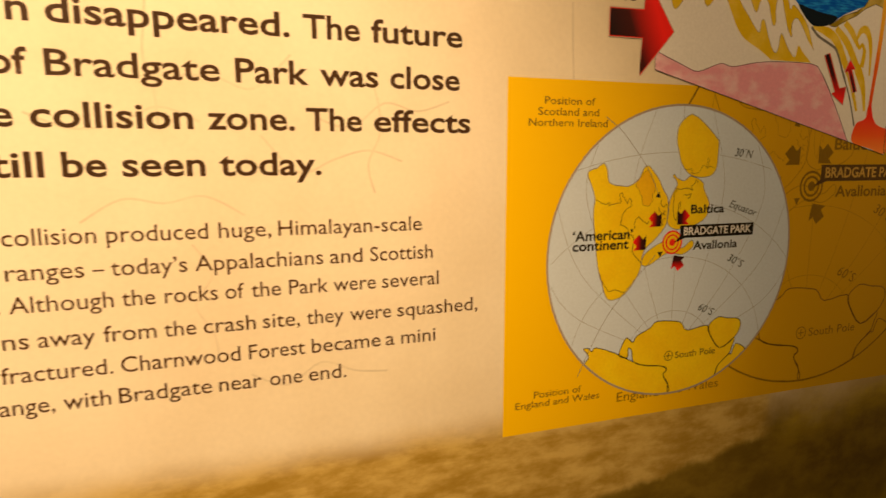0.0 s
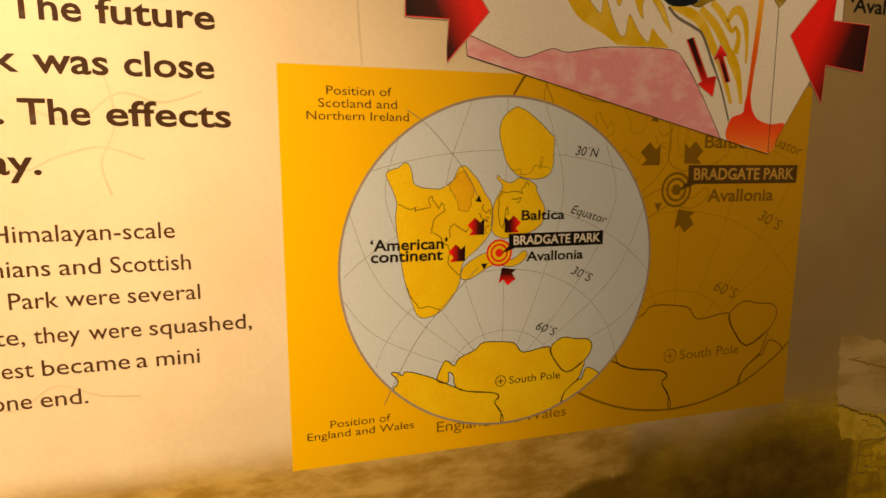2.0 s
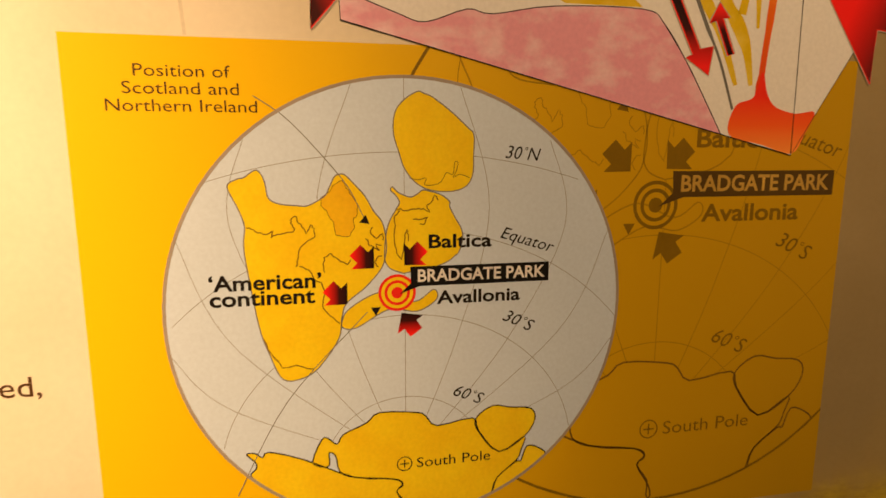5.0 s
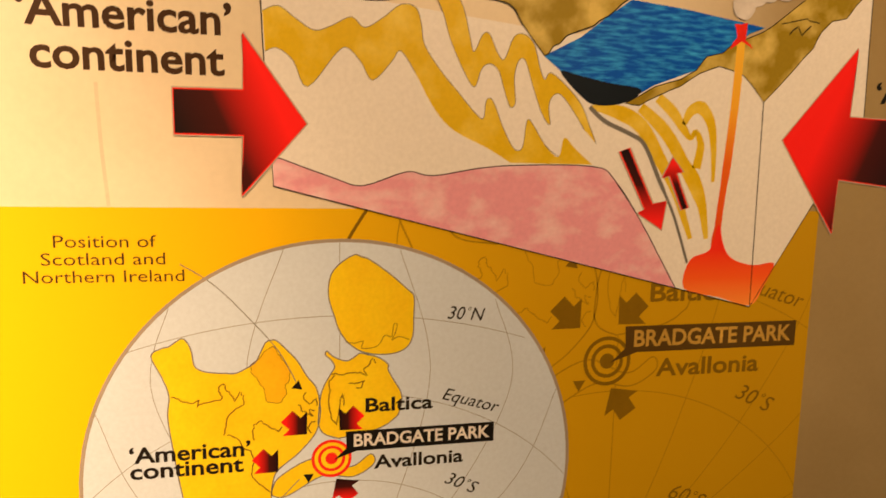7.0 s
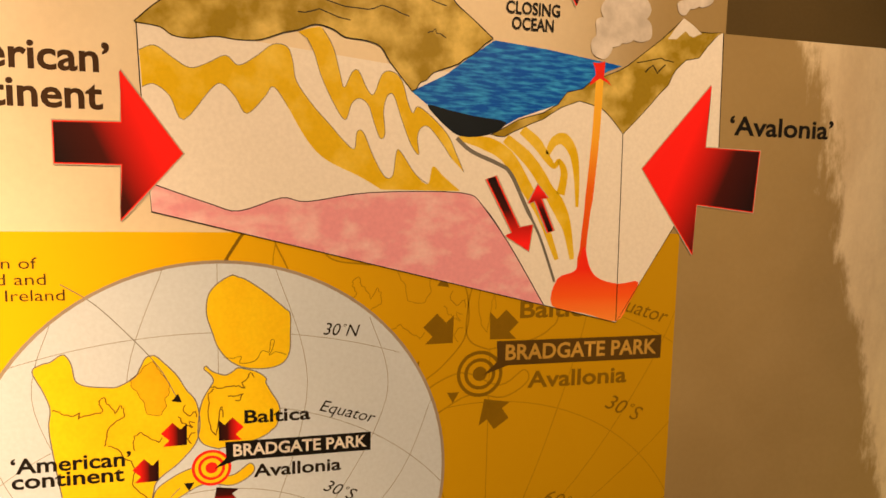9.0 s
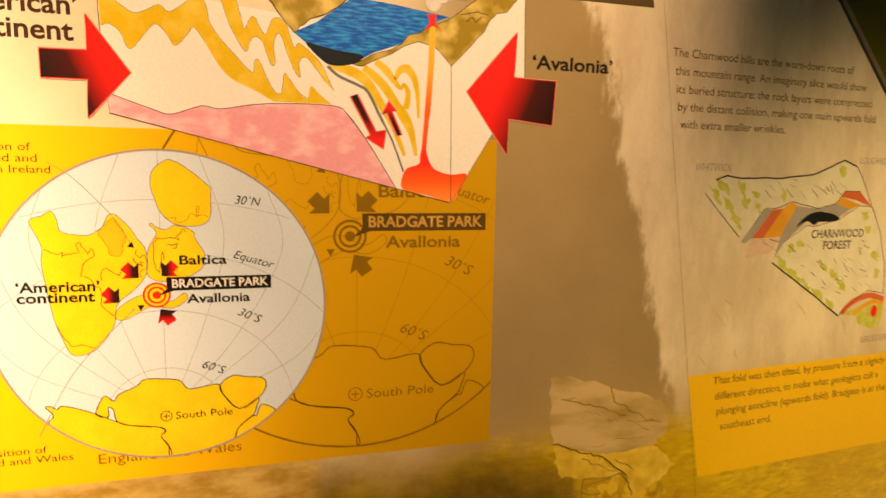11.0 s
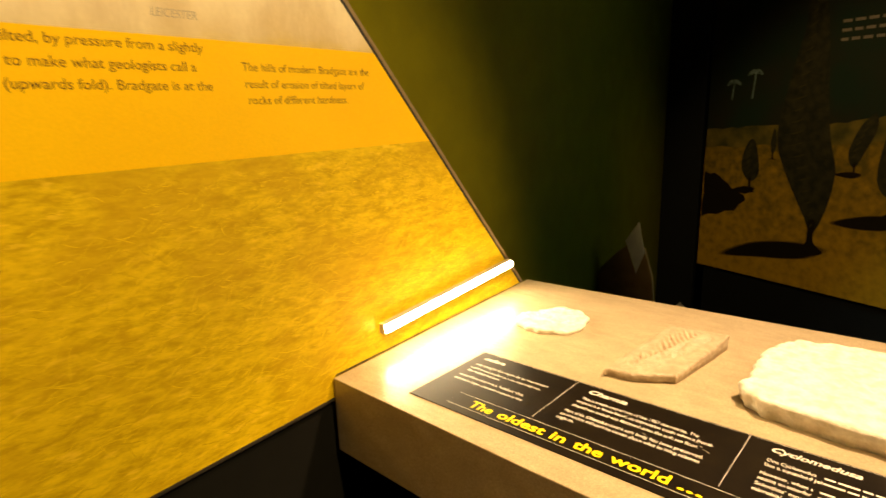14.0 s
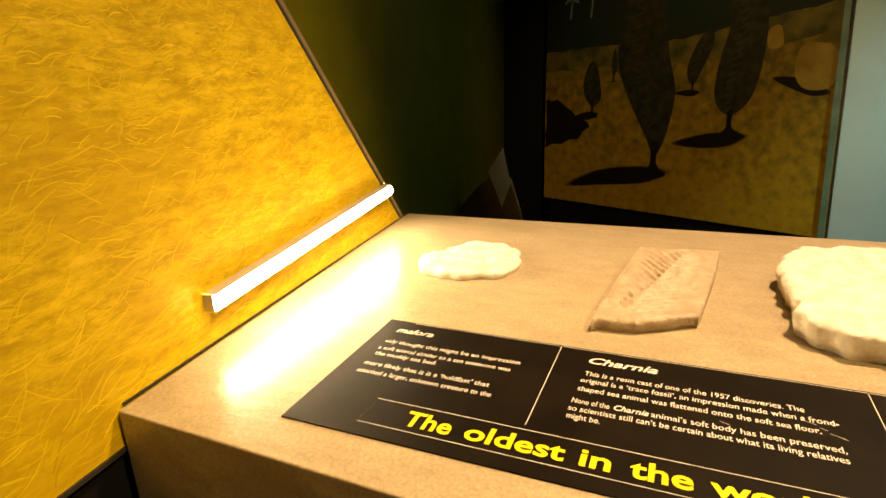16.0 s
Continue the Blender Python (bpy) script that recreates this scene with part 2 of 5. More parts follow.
FADE_L = gradient("red_to_black_ink", [(0.02, (0.95, 0.018, 0.012)), (0.30, (0.06, 0.008, 0.006)), (0.55, (0.012, 0.006, 0.006))], 0, lift=-0.35)
FADE_D = gradient("black_to_red_down_ink", [(0.1, (0.95, 0.02, 0.015)), (0.55, (0.05, 0.008, 0.006)), (1.0, (0.01, 0.006, 0.006))], 2)
FADE_U = gradient("black_to_red_up_ink", [(0.0, (0.01, 0.006, 0.006)), (0.5, (0.06, 0.008, 0.006)), (0.9, (0.95, 0.02, 0.015))], 2)
HALO = material("pale_grey_halo_ink", (0.55, 0.46, 0.36), 0.45)
SMALL_FADE = {
    FADE_R: gradient("small_red_to_black_ink", [(0.1, (0.95, 0.018, 0.012)), (0.65, (0.05, 0.008, 0.006)), (1.0, (0.012, 0.006, 0.006))], 0),
    FADE_L: gradient("small_black_to_red_ink", [(0.0, (0.012, 0.006, 0.006)), (0.35, (0.05, 0.008, 0.006)), (0.9, (0.95, 0.018, 0.012))], 0),
    FADE_D: gradient("small_black_over_red_ink", [(0.1, (0.95, 0.018, 0.012)), (0.65, (0.05, 0.008, 0.006)), (1.0, (0.012, 0.006, 0.006))], 2),
}
MAGMA = gradient("magma_ink", [(0.0, (0.75, 0.05, 0.01)), (0.45, (0.80, 0.14, 0.01)), (0.7, (0.86, 0.42, 0.03)), (1.0, (0.86, 0.50, 0.04))], 2)
CHAMBER = gradient("magma_chamber_ink", [(0.0, (0.95, 0.30, 0.05)), (0.35, (0.92, 0.12, 0.015)), (0.7, (0.88, 0.03, 0.010))], 2)
SKETCH = material("pale_sketch_ink", (0.84, 0.79, 0.60), 0.45, (0.76, 0.71, 0.50), 50, 7)
GREEN = material("lime_green_ink", (0.52, 0.55, 0.040), 0.45, (0.66, 0.64, 0.18), 120, 6)
FADED_BAND = material("faded_rose_ink", (0.80, 0.60, 0.44), 0.45, (0.72, 0.50, 0.36), 60)
ORANGE = material("orange_strata_ink", (0.86, 0.42, 0.03), 0.45)
RUST = material("rust_strata_ink", (0.74, 0.16, 0.05), 0.45)
GREY = material("grey_strata_ink", (0.44, 0.39, 0.32), 0.45)
PALE_ROCK = material("pale_rock_print", (0.69, 0.515, 0.225), 0.42, (0.42, 0.29, 0.085), 20, 15, spread=(0.36, 0.60), stretch=(0.65, 1, 1.7))
DARK_ROCK = material("shaded_rock_print", (0.15, 0.090, 0.020), 0.42, (0.075, 0.042, 0.010), 40, 8)
GRASS_DARK = material("dry_turf_print", (0.42, 0.27, 0.04), 0.42, (0.22, 0.13, 0.02), 60, 8)
ROCK_YELLOW = material("yellow_rock_print", (0.90, 0.65, 0.07), 0.42, (0.64, 0.43, 0.03), 55, 10)
TAUPE = material("dark_taupe_print", (0.115, 0.080, 0.030), 0.42, (0.095, 0.066, 0.025), 9)
GRASS_SHADE = material("shaded_turf_print", (0.52, 0.33, 0.014), 0.42, (0.34, 0.21, 0.012), 50, 9)
ROCK_CRACK = material("rock_crack_print", (0.52, 0.41, 0.24), 0.42, (0.66, 0.54, 0.35), 60)
BLADE_DARK = material("shaded_grass_print", (0.60, 0.405, 0.004), 0.45, (0.54, 0.36, 0.003), 60, island=0.14)
BLADE = material("dry_grass_print", (0.79, 0.560, 0.010), 0.45, (0.70, 0.485, 0.006), 60, island=0.14)
EDGE_BROWN = material("brown_metal_edge", (0.27, 0.185, 0.085), 0.5, (0.22, 0.15, 0.07), 60)
GLASS_EDGE = material("green_acrylic_edge", (0.16, 0.24, 0.15), 0.35, (0.09, 0.14, 0.08), 14)
EDGE = material("dark_panel_edge", (0.035, 0.030, 0.022), 0.5)
DESK_TOP = material("sandstone_laminate", (0.74, 0.60, 0.37), 0.30, (0.60, 0.48, 0.29), 42, 15, 0.22, 420, spread=(0.30, 0.70), stretch=(1.5, 0.62, 1.0), grit=0.95)
PLASTER = material("white_plaster_cast", (0.84, 0.79, 0.68), 0.75, (0.62, 0.56, 0.44), 75, 15, 1.0)
RESIN = material("tan_resin_cast", (0.47, 0.365, 0.235), 0.48, (0.35, 0.265, 0.165), 90, 14, 1.0)
LABEL = material("black_label_plate", (0.006, 0.004, 0.002), 0.42, (0.010, 0.007, 0.003), 30)
LABEL_WHITE = material("white_label_ink", (0.82, 0.78, 0.70), 0.5)
SCUFF = material("grey_scuff", (0.30, 0.27, 0.20), 0.7, (0.10, 0.09, 0.06), 300)
LABEL_YELLOW = material("bright_yellow_label_ink", (0.95, 0.73, 0.008), 0.5)
WALL_DARK = material("dark_green_wall_paint", (0.150, 0.136, 0.001), 0.7, (0.128, 0.116, 0.001), 12, 7, 0.15)
WALL_ROOM = material("charcoal_wall_paint", (0.030, 0.028, 0.024), 0.7, (0.022, 0.020, 0.018), 8)
FLOOR = material("dark_carpet", (0.024, 0.021, 0.018), 0.9, (0.014, 0.012, 0.010), 200, 4, 0.4)
PLINTH = material("black_plinth_paint", (0.008, 0.008, 0.007), 0.6)
CARDBOARD = material("brown_board", (0.36, 0.21, 0.06), 0.7, (0.28, 0.16, 0.045), 25)
CARD = material("cream_card", (0.86, 0.80, 0.64), 0.6)
TEAL = material("pale_teal_paint", (0.64, 0.86, 0.82), 0.5, (0.60, 0.79, 0.74), 5)
MURAL_BED = fade_along("seabed_print", [(0.34, (0.40, 0.222, 0.009)), (0.62, (0.29, 0.163, 0.008)), (0.84, (0.17, 0.102, 0.007)), (1.0, (0.09, 0.062, 0.006))], 0.45, 1.90, 2, 34, 0.9)
MURAL_FAR = material("far_seabed_print", (0.15, 0.105, 0.014), 0.5, (0.045, 0.042, 0.007), 14, 10)
MURAL_DEEP = material("deep_water_print", (0.012, 0.022, 0.010), 0.5, (0.020, 0.018, 0.008), 6)
FROND = material("dark_frond_print", (0.034, 0.030, 0.010), 0.5, (0.015, 0.014, 0.006), 40)
FROND_RIB = material("frond_rib_print", (0.052, 0.042, 0.010), 0.5)
MURAL_SHADE = material("shaded_seabed_print", (0.25, 0.142, 0.008), 0.5, (0.17, 0.095, 0.005), 40, 10)
MURAL_DUSK = material("dark_seabed_print", (0.11, 0.062, 0.005), 0.5, (0.075, 0.042, 0.004), 40, 10)
SHADOW_INK = material("black_brown_print", (0.011, 0.007, 0.003), 0.5)
LUMP = material("ochre_print", (0.31, 0.195, 0.022), 0.5, (0.20, 0.118, 0.012), 14)
MURAL_TEXT = material("pale_lettering_print", (0.20, 0.16, 0.10), 0.5)
BLUE_GREY = material("pale_blue_print", (0.17, 0.22, 0.17), 0.5, (0.04, 0.06, 0.04), 60, 8)
CHANNEL = material("pale_metal_channel", (0.50, 0.43, 0.30), 0.5)
LABEL.node_tree.nodes["Principled BSDF"].inputs["Specular IOR Level"].default_value = 0.08
BLACK_METAL = material("black_lamp_housing", (0.02, 0.02, 0.02), 0.4)

TUBE = bpy.data.materials.new("warm_led_tube")
TUBE.use_nodes = True
TUBE.node_tree.nodes["Principled BSDF"].inputs["Emission Color"].default_value = (1.0, 0.74, 0.40, 1)
TUBE.node_tree.nodes["Principled BSDF"].inputs["Emission Strength"].default_value = 100


# ---- mesh helpers ----
def part(name, bm, mat, parent=None, label=""):
    me = bpy.data.meshes.new(name)
    bm.to_mesh(me)
    bm.free()
    me.materials.append(mat)
    ob = new(name, me)
    ob.parent = parent
    return tagged(ob, label) if label else ob


def box_bm(lo, hi, bevel=0.0, segments=2):
    bm = bmesh.new()
    bmesh.ops.create_cube(bm, size=1)
    for v in bm.verts:
        v.co = Vector([lo[i] + (v.co[i] + 0.5) * (hi[i] - lo[i]) for i in range(3)])
    if bevel:
        bmesh.ops.bevel(bm, geom=bm.edges[:], offset=bevel, segments=segments, affect="EDGES", profile=0.5)
    return bm


def prism_bm(points, push, bevel=0.0):
    """A solid from a flat outline of 3D points, pushed along a vector."""
    bm = bmesh.new()
    face = bm.faces.new([bm.verts.new(p) for p in points])
    bm.normal_update()
    made = bmesh.ops.extrude_face_region(bm, geom=[face])
    for v in made["geom"]:
        if isinstance(v, bmesh.types.BMVert):
            v.co += Vector(push)
    bmesh.ops.recalc_face_normals(bm, faces=bm.faces[:])
    if bevel:
        bmesh.ops.bevel(bm, geom=bm.edges[:], offset=bevel, segments=2, affect="EDGES", profile=0.5)
    return bm


BEND = 0.077


def left_at(a, b, up=0.0):
    return Vector((a, -up, b))


def right_at(a, b, up=0.0):
    k = 0.716 + 0.15 * (1.344 - b)
    n = Vector((BEND, -1, BEND * 0.15)).normalized()
    return Vector((a, BEND * (a - k), b)) + n * up


DESK_Z = 0.916


def desk_at(a, b, up=0.0):
    """On the desk: a runs along it to the reader's right, b away from the reader."""
    return Vector((b, -a, DESK_Z + up))


MURAL_A, MURAL_D = Vector((3.38, 0.25)), Vector((-0.3376, -0.9413))


def mural_at(a, b, up=0.0):
    p = MURAL_A + MURAL_D * a + Vector((MURAL_D.y, -MURAL_D.x)) * up
    return Vector((p.x, p.y, b))


LAYER = 0.00004


def smooth(points, closed=True, steps=5):
    """A rounded line through a few points."""
    p = [Vector(q) for q in points]
    n, out = len(p), []
    for i in range(n if closed else n - 1):
        if closed:
            a, b, c, d = p[i - 1], p[i], p[(i + 1) % n], p[(i + 2) % n]
        else:
            a, b, c, d = p[max(i - 1, 0)], p[i], p[i + 1], p[min(i + 2, n - 1)]
        for k in range(steps):
            t = k / steps
            out.append(0.5 * (2 * b + (c - a) * t + (2 * a - 5 * b + 4 * c - d) * t * t + (3 * b - a - 3 * c + d) * t ** 3))
    if not closed:
        out.append(p[-1])
    return out


def jagged(points, size, steps=5, closed=True):
    """An uneven torn outline between a few points."""
    out, n = [], len(points)
    for i in range(n if closed else n - 1):
        a, b = Vector(points[i]), Vector(points[(i + 1) % n])
        for k in range(steps):
            q = a.lerp(b, k / steps)
            out.append(q + Vector((random.uniform(-size, size), random.uniform(-size, size))) * (1 if k else 0.3))
    if not closed:
        out.append(Vector(points[-1]))
    return out


def clip_bm(bm, clip, at):
    """Cuts a flat print off at the borders of the sheet it is printed on (low a, low b, high a, high b)."""
    a0, b0, a1, b1 = clip
    for q, w in (((a0, b0), (-1, 0)), ((a1, b0), (1, 0)), ((a0, b0), (0, -1)), ((a0, b1), (0, 1))):
        o = at(*q)
        d = (at(q[0] + w[0] * 0.01, q[1] + w[1] * 0.01) - o).normalized()
        bmesh.ops.bisect_plane(bm, geom=bm.verts[:] + bm.edges[:] + bm.faces[:], plane_co=o, plane_no=d, clear_outer=True)
    return bm


def fill(name, points, mat, layer, parent, at=left_at, clip=None, label=""):
    bm = bmesh.new()
    bm.faces.new([bm.verts.new(at(q[0], q[1], layer * LAYER)) for q in points])
    bm.normal_update()
    bmesh.ops.triangulate(bm, faces=bm.faces[:])
    if clip:
        clip_bm(bm, clip, at)
        if not bm.faces:
            bm.free()
            return None
    return part(name, bm, mat, parent, label)


def stroke_into(bm, points, width, layer, at, closed=False):
    p = [Vector(q) for q in points]
    n, pairs = len(p), []
    for i, q in enumerate(p):
        a = p[i - 1] if closed or i else q
        b = p[(i + 1) % n] if closed or i < n - 1 else q
        d = (b - a)
        d = d.normalized() if d.length > 1e-9 else Vector((1, 0))
        w = width[i] if isinstance(width, (list, tuple)) else width
        side = Vector((-d.y, d.x)) * w / 2
        pairs.append((bm.verts.new(at(*(q + side), layer * LAYER)), bm.verts.new(at(*(q - side), layer * LAYER))))
    for i in range(n if closed else n - 1):
        (a, b), (c, d) = pairs[i], pairs[(i + 1) % n]
        bm.faces.new((a, b, d, c))


def stroke(name, points, width, mat, layer, parent, at=left_at, closed=False, clip=None, label=""):
    bm = bmesh.new()
    stroke_into(bm, points, width, layer, at, closed)
    if clip:
        clip_bm(bm, clip, at)
        if not bm.faces:
            bm.free()
            return None
    return part(name, bm, mat, parent, label)


def glyphs(text, bold, slant):
    data = bpy.data.curves.new("lettering", "FONT")
    data.body, data.size, data.offset, data.shear, data.resolution_u = text, 1.0, bold, slant, 3
    ob = bpy.data.objects.new("lettering", data)
    scene.collection.objects.link(ob)
    me = bpy.data.meshes.new_from_object(ob.evaluated_get(bpy.context.evaluated_depsgraph_get()))
    bpy.data.objects.remove(ob)
    bpy.data.curves.remove(data)
    return me


def height_of(text):
    me = glyphs(text, 0, 0)
    h = max(v.co.y for v in me.vertices)
    bpy.data.meshes.remove(me)
    return h


CAP = height_of("H")


def write(text, a, b, width, cap, mat, layer, parent, at=left_at, bold=0.0, slant=0.0, turn=0.0, clip=None, name="text_line"):
    """A printed line from (a, b), of that width and height of capitals."""
    me = glyphs(text, bold, slant)
    lo, hi = min(v.co.x for v in me.vertices), max(v.co.x for v in me.vertices)
    sx, sy = width / (hi - lo), cap / CAP
    c, s = math.cos(radians(turn)), math.sin(radians(turn))
    for v in me.vertices:
        x, y = (v.co.x - lo) * sx, v.co.y * sy
        v.co = at(a + x * c - y * s, b + x * s + y * c, layer * LAYER)
    if clip:
        bm = bmesh.new()
        bm.from_mesh(me)
        bpy.data.meshes.remove(me)
        clip_bm(bm, clip, at)
        if not bm.faces:
            bm.free()
            return None
        return part(name, bm, mat, parent)
    me.name = name
    me.materials.clear()
    me.materials.append(mat)
    ob = new(name, me)
    ob.parent = parent
    return ob


def write_words(words, b, cap, mat, layer, parent, bold=0.0, at=left_at):
    """A printed line as word, start, end, word, start, end ... at the height b."""
    bm = bmesh.new()
    for text, a0, a1 in zip(words[::3], words[1::3], words[2::3]):
        me = glyphs(text, bold * (0.72 if "g" in text else 1.0), 0.0)
        lo, hi = min(v.co.x for v in me.vertices), max(v.co.x for v in me.vertices)
        for v in me.vertices:
            v.co = at(a0 + (v.co.x - lo) * (a1 - a0) / (hi - lo), b + v.co.y * cap / CAP, layer * LAYER)
        bm.from_mesh(me)
        bpy.data.meshes.remove(me)
    for f in bm.faces:
        f.material_index = 0
    return part("text_line", bm, mat, parent)


def disc(centre, r, n=72, r2=None):
    return [(centre[0] + r * math.cos(2 * math.pi * k / n), centre[1] + (r2 or r) * math.sin(2 * math.pi * k / n)) for k in range(n)]


# ---- the room ----
def wall_between(name, a, b, z0, z1, thick, mat):
    d = (Vector(b) - Vector(a)).normalized()
    n = Vector((-d.y, d.x)) * thick
    pts = [(*a, z0), (*b, z0), (*b, z1), (*a, z1)]
    return tagged(part(name, prism_bm([Vector(q) for q in pts], (n.x, n.y, 0)), mat), kind="structure")


tagged(part("floor", box_bm((-3.2, -4.2, -0.1), (4.2, 1.0, 0.0)), FLOOR), "dark carpeted gallery floor", kind="structure")
tagged(part("ceiling", box_bm((-3.2, -4.2, 2.7), (4.2, 1.0, 2.8)), WALL_ROOM), "black gallery ceiling", kind="structure")
wall_between("wall_west", (-3.0, -4.0), (-3.0, 0.03), 0, 2.7, 0.1, WALL_ROOM)
wall_between("wall_south", (4.0, -4.0), (-3.0, -4.0), 0, 2.7, 0.1, WALL_ROOM)
wall_between("wall_east", (4.0, 0.6), (4.0, -4.0), 0, 2.7, 0.1, WALL_ROOM)
wall_between("wall_north_1", (-3.0, 0.035), (0.70, 0.035), 0, 2.7, 0.1, WALL_DARK)
wall_between("wall_north_2", (0.70, 0.035), (4.0, 0.520), 0, 2.7, 0.1, WALL_DARK)

# ---- left panel: heading, text, map and block diagram ----
FOLD_TOP, FOLD_LOW = 0.716 + 0.15 * (1.344 - 2.0), 0.716 + 0.15 * (1.344 - 0.886)
panel = part("information_board", prism_bm([left_at(-0.75, 0.886), left_at(FOLD_LOW, 0.886), left_at(FOLD_TOP, 2.0), left_at(-0.75, 2.0)], (0, 0.012, 0)), PHOTO)
tagged(panel, "large printed geology panel on collision of continents, cream and yellow", "information board")
part("mounting_batten", box_bm((-0.7, 0.0125, 1.0), (0.6, 0.034, 1.05)), EDGE, panel)
part("mounting_batten", box_bm((-0.7, 0.0125, 1.8), (0.55, 0.034, 1.85)), EDGE, panel)
part("bottom_trim", box_bm((-0.75, -0.0015, 0.8822), (FOLD_LOW, 0.014, 0.8857), 0.0006), EDGE, panel, "thin dark trim along the bottom edge")

HEADING = [
    (1.6205, "n", -0.3390, -0.3270, "disappeared.", -0.3180, -0.1690, "The", -0.1600, -0.1190, "future", -0.1110, -0.0390),
    (1.588, "of", -0.3520, -0.3300, "Bradgate", -0.3210, -0.2170, "Park", -0.2070, -0.1570, "was", -0.1490, -0.1060, "close", -0.0970, -0.0410),
    (1.5555, "e", -0.3530, -0.3410, "collision", -0.3320, -0.2360, "zone.", -0.2270, -0.1680, "The", -0.1600, -0.1190, "effects", -0.1100, -0.0320),
    (1.5235, "till", -0.3570, -0.3270, "be", -0.3170, -0.2910, "seen", -0.2820, -0.2300, "today.", -0.2210, -0.1500),
]
BODY_TEXT = [
    (1.479, "collision", -0.3550, -0.3010, "produced", -0.2950, -0.2310, "huge,", -0.2240, -0.1880, "Himalayan-scale", -0.1830, -0.0730),
    (1.456, "ranges", -0.3550, -0.3100, "\u2013", -0.3050, -0.2980, "today\u2019s", -0.2940, -0.2460, "Appalachians", -0.2410, -0.1510, "and", -0.1460, -0.1210, "Scottish", -0.1150, -0.0640),
    (1.4342, ".", -0.3620, -0.3600, "Although", -0.3550, -0.2940, "the", -0.2890, -0.2680, "rocks", -0.2620, -0.2270, "of", -0.2220, -0.2090, "the", -0.2040, -0.1830, "Park", -0.1770, -0.1480, "were", -0.1440, -0.1110, "several", -0.1060, -0.0590),
    (1.4098, "ns", -0.3610, -0.3460, "away", -0.3410, -0.3070, "from", -0.3020, -0.2690, "the", -0.2640, -0.2430, "crash", -0.2380, -0.2020, "site,", -0.1970, -0.1700, "they", -0.1650, -0.1370, "were", -0.1320, -0.0990, "squashed,", -0.0940, -0.0250),
    (1.3868, "fractured.", -0.3640, -0.2980, "Charnwood", -0.2930, -0.2140, "Forest", -0.2080, -0.1670, "became", -0.1620, -0.1080, "a", -0.1040, -0.0965, "mini", -0.0910, -0.0620),
    (1.3644, "ange,", -0.3670, -0.3350, "with", -0.3300, -0.3010, "Bradgate", -0.2960, -0.2350, "near", -0.2300, -0.2000, "one", -0.1940, -0.1700, "end.", -0.1650, -0.1360),
]
for b, *words in HEADING:
    write_words(words, b, 0.0158, HEAD_TEXT, 1, panel, bold=0.019)
for b, *words in BODY_TEXT:
    write_words(words, b, 0.0112, BROWN_TEXT, 1, panel, bold=0.004)

# faint contour lines of the watermark behind the text, and a soft crease in the sheet
random.seed(6)
for k in range(9):
    a, b = random.uniform(-0.36, -0.10), random.uniform(1.35, 1.62)
    up = random.random() < 0.4
    pts = [(a + (random.uniform(-0.008, 0.008) if up else 0.026 * j), b + (0.022 * j if up else random.uniform(-0.014, 0.014))) for j in range(5)]
    stroke("watermark_line", smooth(pts, False), 0.0016, FAINT, 0.5 + 0.03 * k, panel)
stroke("sheet_crease", smooth([(0.0575, 1.662), (0.0585, 1.631), (0.0605, 1.6010)], False), 0.0018, FAINT, 0.5, panel)

# the map sheet
BOX = (0.0, 1.2915, 0.4795, 1.6005)
sheet = fill("map_print", [(BOX[0], BOX[1]), (BOX[2], BOX[1]), (BOX[2], BOX[3]), (BOX[0], BOX[3])], SHEET, 1.5, panel, label="yellow printed map of ancient continents")
TGT, GHOST_TGT, RATIO = Vector((0.170, 1.458)), Vector((0.337, 1.5075)), 1.39
CENTRE, RADIUS = Vector((0.1765, 1.4463)), 0.1368

AMERICA = [(0.077, 1.522), (0.082, 1.526), (0.086, 1.527), (0.092, 1.531), (0.095, 1.529), (0.097, 1.524), (0.098, 1.517), (0.100, 1.514), (0.105, 1.512), (0.114, 1.511), (0.120, 1.511), (0.129, 1.516), (0.132, 1.521), (0.135, 1.527), (0.138, 1.5285), (0.141, 1.528), (0.146, 1.523), (0.152, 1.516), (0.157, 1.507), (0.162, 1.500), (0.164, 1.488), (0.163, 1.479), (0.160, 1.472), (0.151, 1.462), (0.140, 1.453), (0.137, 1.444), (0.135, 1.432), (0.124, 1.416), (0.114, 1.409), (0.102, 1.409), (0.095, 1.425), (0.090, 1.442), (0.085, 1.477), (0.084, 1.490), (0.085, 1.500), (0.082, 1.510)]
NORTH_LAND = [(0.183, 1.575), (0.175, 1.570), (0.170, 1.563), (0.169, 1.552), (0.172, 1.541), (0.175, 1.532), (0.181, 1.524), (0.190, 1.519), (0.203, 1.518), (0.212, 1.521), (0.216, 1.528), (0.2165, 1.539), (0.2165, 1.551), (0.213, 1.555), (0.203, 1.564), (0.192, 1.572), (0.187, 1.574)]
BALTICA = [(0.168, 1.521), (0.171, 1.518), (0.175, 1.516), (0.179, 1.515), (0.183, 1.517), (0.186, 1.519), (0.191, 1.518), (0.197, 1.516), (0.202, 1.512), (0.202, 1.509), (0.205, 1.503), (0.209, 1.496), (0.210, 1.490), (0.208, 1.482), (0.205, 1.479), (0.201, 1.476), (0.193, 1.473), (0.176, 1.470), (0.173, 1.470), (0.166, 1.473), (0.163, 1.478), (0.163, 1.485), (0.164, 1.494), (0.166, 1.501), (0.170, 1.508), (0.172, 1.512), (0.170, 1.516), (0.167, 1.519)]
